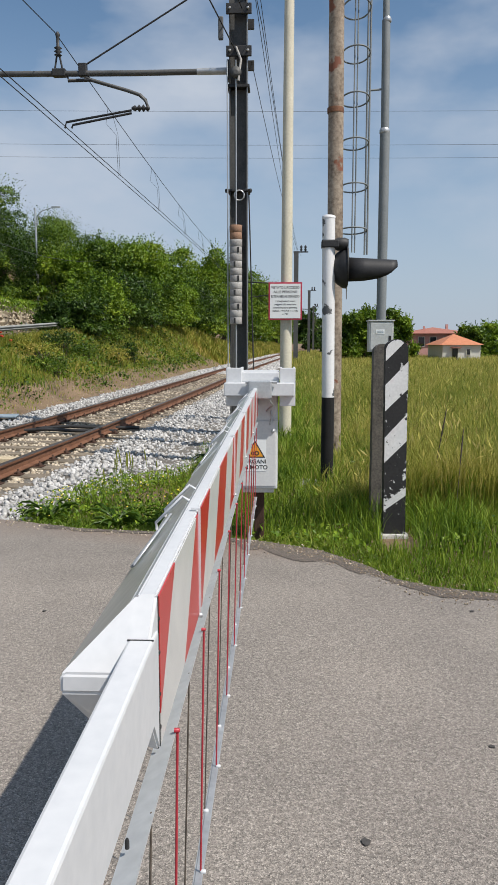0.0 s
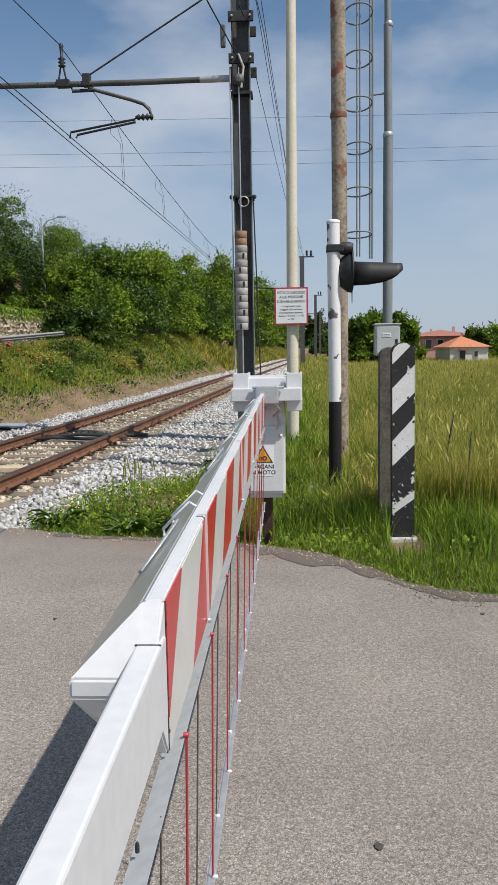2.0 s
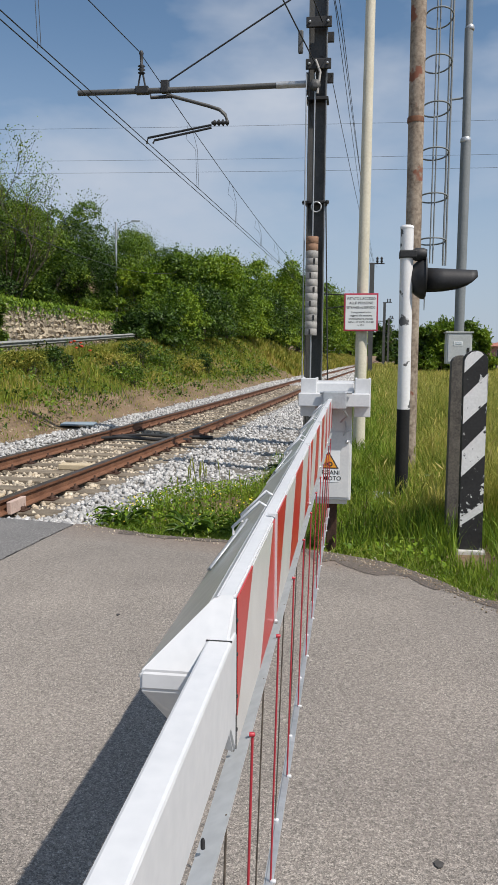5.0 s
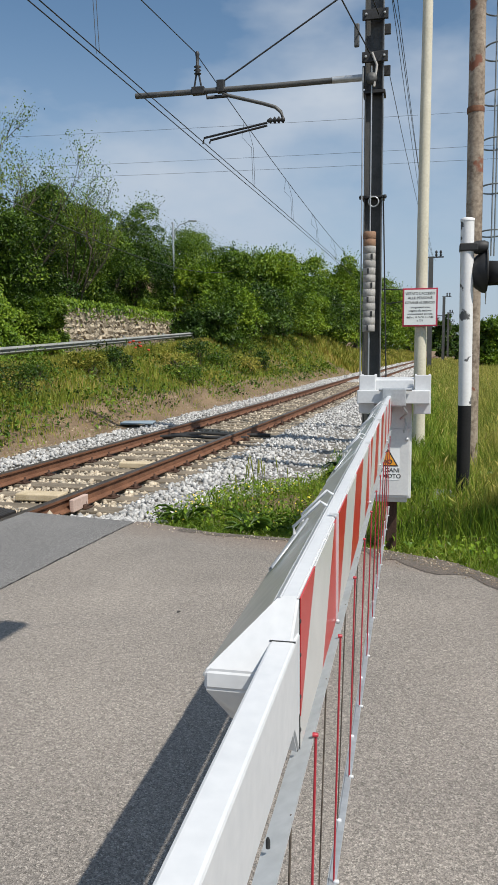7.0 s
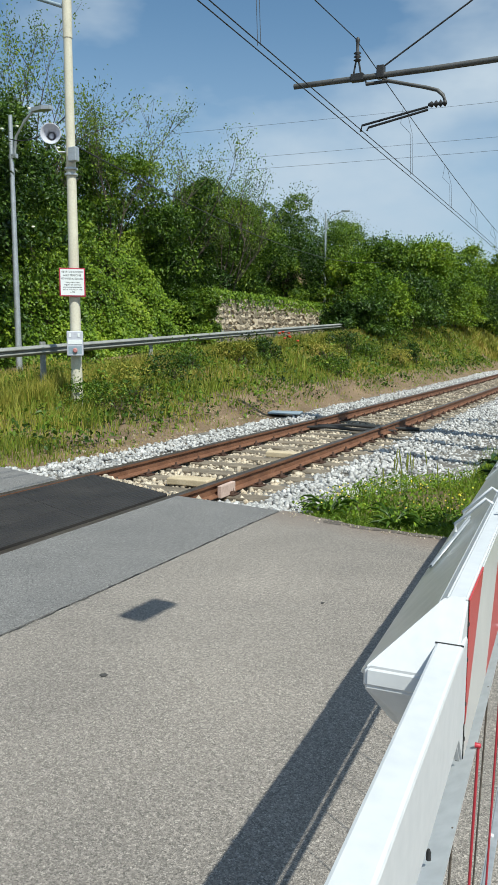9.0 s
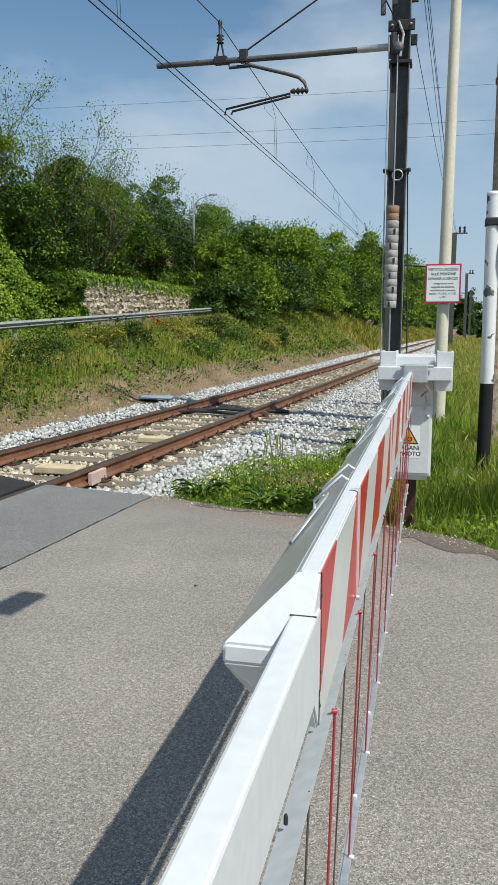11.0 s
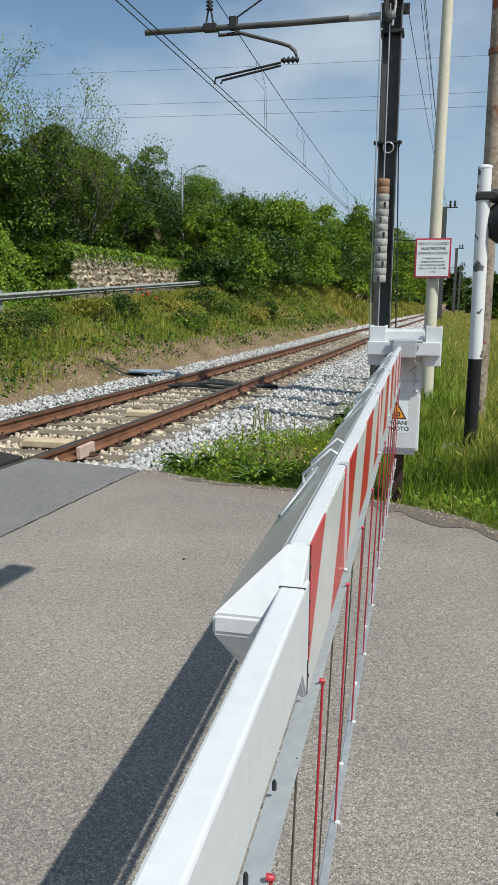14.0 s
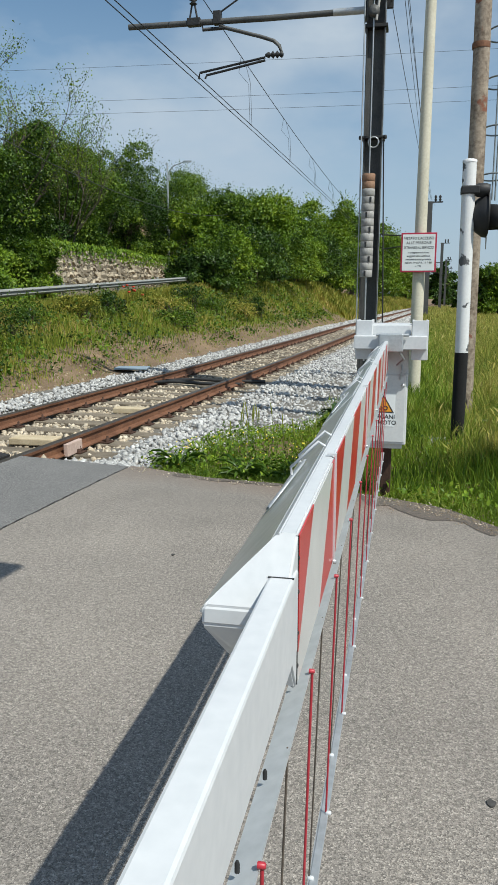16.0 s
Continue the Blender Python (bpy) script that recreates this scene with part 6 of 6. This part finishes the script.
def build_grass():
    r = np.random.RandomState(31)
    # lush verge at the road's edge and round the drive
    n = 62000
    x, y = sow(r, n, -2.35, 4.5, 4.2, 11.5, 1.35)
    e = np.array([road_edge(a) for a in x])
    u = x - np.array([track_x(b) for b in y])
    p1 = patch(x, y, 1.1, 3)
    keep = (y > e + 0.02 + 0.10 * r.rand(n)) & (u > np.array([shoulder(b) for b in y]) - 0.15 + 0.5 * p1) & ~((np.abs(x + 0.187) < 0.1) & (np.abs(y - 5.63) < 0.12))
    keep &= ~((np.abs(x - 0.835) < 0.13) & (y > 5.2) & (y < 5.7))
    keep &= ~((x < -0.5) & (r.rand(n) < np.clip(0.62 - 0.5 * (u - 2.2) - 1.3 * p1, 0.0, 0.9)))
    x, y, e, p1 = x[keep], y[keep], e[keep], p1[keep]
    inner = np.clip((y - e) / 0.9, 0.12, 1)
    h = (0.10 + 0.20 * r.rand(len(x)) + 0.10 * p1) * inner * np.where(x < -0.6, 0.75, 1.25)
    grass("grass", "lush green grass on the verge", M_GRASS, x, y, np.clip(h, 0.03, 0.6), r.uniform(0.004, 0.009, len(x)), r, 0.55)
    # short dense turf and low leaves along the road's edge
    n = 42000
    x = r.uniform(-2.3, 4.5, n)
    y = np.array([road_edge(a) for a in x]) + np.abs(r.normal(0, 0.42, n)) + 0.015 * r.rand(n) - 0.02
    keep = (x - np.array([track_x(b) for b in y]) > 2.15) & ~((np.abs(x - 0.835) < 0.12) & (y > 5.35) & (y < 5.7))
    x, y = x[keep], y[keep]
    grass("grass", "short turf creeping over the edge of the asphalt", M_GRASS, x, y, 0.025 + 0.09 * r.rand(len(x)) ** 1.5, r.uniform(0.004, 0.008, len(x)), r, 0.9)
    n = 12000
    x, y = sow(r, n, -0.6, 3.5, 4.6, 9.5, 1.3)
    pl = patch(x, y, 1.6, 44)
    keep = (y > np.array([road_edge(a) for a in x]) + 0.08) & (pl > -0.05) & ~((np.abs(x - 0.835) < 0.12) & (y < 5.7))
    x, y, pl = x[keep], y[keep], pl[keep]
    c = np.stack([x, y, np.array([ground_z(a, b) for a, b in zip(x, y)]) + r.rand(len(x)) * (0.06 + 0.5 * np.clip(pl, 0, 1))], 1)
    ln = r.uniform(0.02, 0.06, len(x))
    v, f = leaf_mesh(c, r.normal(0, 0.7, c.shape), r.normal(0, 0.4, c.shape) + np.array([0.2, -0.3, 1]), ln, ln * 0.6)
    tagged(raw("herbs", v, f, M_LEAF_B), "low leafy herbs in the verge", "herbs", kind="stuff")
    # standing field grass, straw-coloured above
    n = 120000
    y = 6.2 + (46 - 6.2) * r.rand(n) ** 1.7
    x = 0.2 + r.rand(n) * (1.6 + 0.52 * y)
    e = np.array([road_edge(a) for a in x])
    pf = patch(x, y, 0.5, 6)
    keep = (y > e + 1.1 + 0.5 * pf) & (r.rand(n) < np.clip((x - 0.15) / 0.7, 0.25, 1))
    x, y, pf = x[keep], y[keep], pf[keep]
    h = np.clip(0.50 + 0.26 * r.rand(len(x)) + 0.28 * pf, 0.18, 0.95) * np.clip((x + 0.6) / 2.0, 0.45, 1) * (1 - 0.25 * np.clip((y - 20) / 30, 0, 1))
    grass("field_grass", "tall drying meadow grass in the field", M_DRY, x, y, h, r.uniform(0.004, 0.008, len(x)) * (1 + y / 26), r, 0.40)
    m = r.rand(len(x)) < 0.07
    tip = np.stack([x[m] + r.normal(0, 0.06, m.sum()), y[m] + r.normal(0, 0.06, m.sum()), np.array([ground_z(a, b) for a, b in zip(x[m], y[m])]) + h[m] * r.uniform(0.85, 1.15, m.sum())], 1)
    ln = r.uniform(0.05, 0.11, m.sum()) * (1 + y[m] / 40)
    v, f = leaf_mesh(tip, r.normal(0, 0.35, tip.shape) + np.array([0, 0, 1.0]), r.normal(size=tip.shape), ln, ln * 0.16)
    tagged(raw("seed_heads", v, f, M_DRY), "straw-coloured seed heads over the meadow", "grass", kind="stuff")
    half = r.rand(len(x)) < 0.50 + 0.7 * patch(x, y, 0.9, 51)
    grass("field_grass", "green undergrowth of the meadow", M_GRASS, x[half] + r.uniform(-0.1, 0.1, half.sum()), y[half], h[half] * 0.78, r.uniform(0.005, 0.010, half.sum()) * (1 + y[half] / 26), r, 0.45)
    n = 60000
    y = 44 + 80 * r.rand(n) ** 1.4
    x = 0.6 + r.rand(n) * (4 + 0.55 * y)
    grass("field_grass", "meadow grass far across the field", M_DRY, x, y, r.uniform(0.4, 0.75, n), r.uniform(0.03, 0.07, n), r, 0.35)
    # strip beside the track beyond the drive
    n = 42000
    y = 9 + 75 * r.rand(n) ** 1.9
    u = np.array([shoulder(b) for b in y]) + 0.05 + 2.2 * r.rand(n)
    x = np.array([track_x(b) for b in y]) + u
    h = (0.10 + 0.22 * r.rand(n)) * np.clip((u - 2.4) / 1.2, 0.35, 1.4)
    grass("grass", "grass strip between track and field", M_GRASS, x, y, h, r.uniform(0.006, 0.012, n) * (1 + y / 20), r, 0.5)
    # bank across the track
    n = 165000
    y = 7.0 + 88 * r.rand(n) ** 1.7
    u = -2.25 - 7.4 * r.rand(n) ** 0.85
    x = np.array([track_x(b) for b in y]) + u
    e = np.array([road_edge(a) for a in x])
    pb = patch(x, y, 0.8, 12)
    bare = (u > -3.7 + 0.9 * pb) & (y > 9.5) & (r.rand(n) < 0.45)
    keep = (y > e + 0.05) & ~bare & (x > -12)
    x, y, u, pb = x[keep], y[keep], u[keep], pb[keep]
    h = np.clip(0.12 + 0.20 * r.rand(len(x)) + 0.30 * pb, 0.06, 0.62) * np.clip((-u - 1.9) / 1.8, 0.35, 1.0)
    tall = r.rand(len(x)) < 0.55
    grass("bank_grass", "mixed green and straw grass on the bank", M_BANK, x[tall], y[tall], h[tall] * 1.15, r.uniform(0.005, 0.011, tall.sum()) * (1 + y[tall] / 20), r, 0.5)
    grass("bank_grass", "green grass on the bank", M_GRASS, x[~tall], y[~tall], h[~tall], r.uniform(0.006, 0.013, (~tall).sum()) * (1 + y[~tall] / 20), r, 0.55)
    n = 16000
    y = 7.5 + 30 * r.rand(n) ** 1.2
    x = r.uniform(-9.75, -9.25, n)
    grass("bank_grass", "tall grass in front of the guard rail", M_BANK, x, y, r.uniform(0.25, 0.62, n), r.uniform(0.008, 0.016, n) * (1 + y / 25), r, 0.4)
    n = 1300
    y = 9.0 + 30 * r.rand(n) ** 1.3
    u = -2.15 - np.abs(r.normal(0, 0.45, n))
    x = np.array([track_x(b) for b in y]) + u
    z = np.array([ground_z(a, b) for a, b in zip(x, y)])
    v, f = stones(n, np.stack([x, y, z], 1), 57, (0.012, 0.055))
    tagged(raw("rubble", v, f, M_RUBBLE), "loose stones on the eroded foot of the bank", "stones", kind="stuff")
    n = 24000
    y = 55 + 120 * r.rand(n) ** 1.3
    x = np.array([track_x(b) for b in y]) - 2.3 - 7.0 * r.rand(n)
    grass("bank_grass", "grass on the bank along the distant track", M_BANK, x, y, r.uniform(0.3, 0.8, n), r.uniform(0.05, 0.12, n), r, 0.5)
    # leafy herbs among the bank's grass
    n = 30000
    y = 8.5 + 42 * r.rand(n) ** 1.3
    u = -2.45 - 6.4 * r.rand(n)
    x = np.array([track_x(b) for b in y]) + u
    ph = patch(x, y, 0.9, 30)
    keep = ph > -0.02
    x, y, ph = x[keep], y[keep], ph[keep]
    z = np.array([ground_z(a, b) for a, b in zip(x, y)])
    c = np.stack([x, y, z + r.rand(len(x)) * (0.15 + 1.2 * ph)], 1)
    ln = r.uniform(0.04, 0.10, len(x)) * (1 + y / 40)
    v, f = leaf_mesh(c, r.normal(0, 0.7, c.shape) + np.array([0.2, -0.4, 0.2]), r.normal(0, 0.5, c.shape) + np.array([0, 0, 1]), ln, ln * 0.55)
    tagged(raw("herbs", v, f, M_LEAF_A), "leafy herbs among the grass of the bank", "herbs", kind="stuff")
    # clover and yellow flowers at the corner of road and track
    n = 4600
    x, y = sow(r, n, -2.35, -0.4, 5.7, 8.6)
    e = np.array([road_edge(a) for a in x])
    keep = (y > e + 0.05) & (x - np.array([track_x(b) for b in y]) > 2.0)
    x, y = x[keep], y[keep]
    z = np.array([ground_z(a, b) for a, b in zip(x, y)]) + 0.02 + 0.16 * r.rand(len(x))
    c = np.stack([x, y, z], 1)
    ln = r.uniform(0.02, 0.05, len(x))
    v, f = leaf_mesh(c, r.normal(0, 0.7, c.shape), r.normal(0, 0.4, c.shape) + np.array([0, 0, 1]), ln, ln * 0.6)
    tagged(raw("herbs", v, f, M_LEAF_B), "low clover at the corner of road and track", "herbs", kind="stuff")
    n = 150
    x, y = sow(r, n, -2.2, -0.5, 5.85, 7.6)
    z = np.array([ground_z(a, b) for a, b in zip(x, y)]) + 0.10 + 0.12 * r.rand(n)
    v, f = leaf_mesh(np.stack([x, y, z], 1), r.normal(size=(n, 3)), r.normal(0, 0.3, (n, 3)) + np.array([0, -0.5, 1]), r.uniform(0.012, 0.022, n), r.uniform(0.012, 0.02, n))
    tagged(raw("flowers", v, f, M_FLOWER), "small yellow flowers in the clover", "flowers", kind="stuff")
    # dust and crumbs where the road meets the verge
    n = 1500
    x = r.uniform(-0.3, 3.2, n)
    y = np.array([road_edge(a) for a in x]) - np.abs(r.normal(0.0, 0.13, n))
    v, f = stones(n, np.stack([x, y, np.full(n, 0.005)], 1), 56, (0.003, 0.008))
    tagged(raw("crumbs", v, f, M_RUBBLE), "brown crumbs of soil and asphalt on the road's margin", "grit", kind="stuff")
    n = 700
    x = r.uniform(-2.3, 3.2, n)
    y = np.array([road_edge(a) for a in x]) + r.normal(-0.03, 0.07, n)
    v, f = stones(n, np.stack([x, y, np.full(n, 0.004)], 1), 55, (0.003, 0.010))
    tagged(raw("crumbs", v, f, M_STONE_R), "loose grit along the edge of the asphalt", "grit", kind="stuff")


def rosette(x, y, n, size, mat, label, seed, rise=0.7):
    """A broad-leaved plant of arching leaves."""
    r = random.Random(seed)
    g = ground_z(x, y)
    p = thing("weed", (x, y, g), label, "plant", "broad-leaved weeds")
    for k in range(n):
        a = r.uniform(0, 6.283)
        L, W = size * r.uniform(0.7, 1.2), size * r.uniform(0.10, 0.17)
        d, s = Vector((math.cos(a), math.sin(a), 0)), Vector((-math.sin(a), math.cos(a), 0))
        base = Vector((x, y, g)) + d * r.uniform(0, 0.05) + Vector((0, 0, r.uniform(0, size * 0.35)))
        bm = bmesh.new()
        rows = []
        up = rise * r.uniform(0.7, 1.3)
        for t, w in ((0, 0.15), (0.25, 0.8), (0.5, 1.0), (0.78, 0.7), (1.0, 0.05)):
            c = base + d * L * t * 0.8 + Vector((0, 0, L * up * (t - 0.75 * t * t)))
            rows.append([bm.verts.new(c - s * W * w / 2 + Vector((0, 0, 0.02 * w))), bm.verts.new(c), bm.verts.new(c + s * W * w / 2 + Vector((0, 0, 0.02 * w)))])
        for q, w in zip(rows, rows[1:]):
            for i in (0, 1):
                bm.faces.new((q[i], q[i + 1], w[i + 1], w[i]))
        part("leaf", bm, mat, p)


def build_weeds():
    for k, (x, y, n, s) in enumerate(((-1.98, 6.18, 26, 0.26), (-2.12, 6.3, 16, 0.22), (-1.35, 5.92, 24, 0.27), (-1.22, 5.98, 12, 0.2), (-0.62, 8.1, 14, 0.42), (-0.70, 8.25, 12, 0.5), (-1.0, 6.3, 14, 0.2),
                                      (0.10, 8.0, 18, 0.24), (0.22, 9.2, 16, 0.3), (0.0, 7.6, 12, 0.2))):
        rosette(x, y, n, s, M_LEAF_A if k < 4 else M_LEAF_C if k in (4, 5) else M_GRASS, "broad-leaved green weed at the verge" if k not in (4, 5) else "dark leafy plant beside the drive", 60 + k, 1.0 if k in (4, 5) else 0.8)
    r = random.Random(12)
    for k in range(18):
        x, y = (r.uniform(-1.9, -0.9), r.uniform(6.5, 8.6)) if k < 16 else (r.uniform(1.05, 1.4), r.uniform(5.8, 6.4))
        g = ground_z(x, y)
        h = r.uniform(0.25, 0.5) if k < 16 else r.uniform(0.7, 1.15)
        p = thing("grass_stalk", (x, y, g), "flowering pale grass stalk at the verge" if k < 16 else "dead brown dock stalk in the grass", "plant", "grass stalks" if k < 16 else "dock stalks")
        lean = Vector((r.uniform(-0.15, 0.15), r.uniform(-0.1, 0.1), 1)) * h
        part("stem", tubed([Vector((x, y, g - 0.02)), Vector((x, y, g)) + lean * 0.5, Vector((x, y, g)) + lean], 0.0035, 5, 0.0015), M_GRASS if k < 16 else M_BARK, p)
        top = Vector((x, y, g)) + lean
        bm = turned(top - Vector((0, 0, h * 0.38)), [((0.0025 + 0.0045 * math.sin(math.pi * j / 12)) * (1.25 if j % 2 else 0.75), h * 0.38 * j / 12) for j in range(13)], "z", 6)
        bm.transform(Matrix.Translation(top) @ Vector((0, 0, 1)).rotation_difference(lean).to_matrix().to_4x4() @ Matrix.Translation(-top))
        part("seed_head", bm, M_DRY if k < 16 else M_BARK, p)
    bm = bmesh.new()
    for k in range(7):
        x, y = -9.2 + r.uniform(-0.3, 0.3), 24.5 + r.uniform(-0.4, 0.4)
        lathe(bm, (x, y, ground_z(x, y) + r.uniform(0.4, 0.6)), ((0.01, 0), (0.05, 0.02), (0.055, 0.05), (0.03, 0.06)), "z", 7)
    tagged(part("poppies", bm, M_POPPY), "red poppies in the grass of the bank", "flowers", kind="stuff")


build_trees()
build_scrub()
build_grass()
build_weeds()
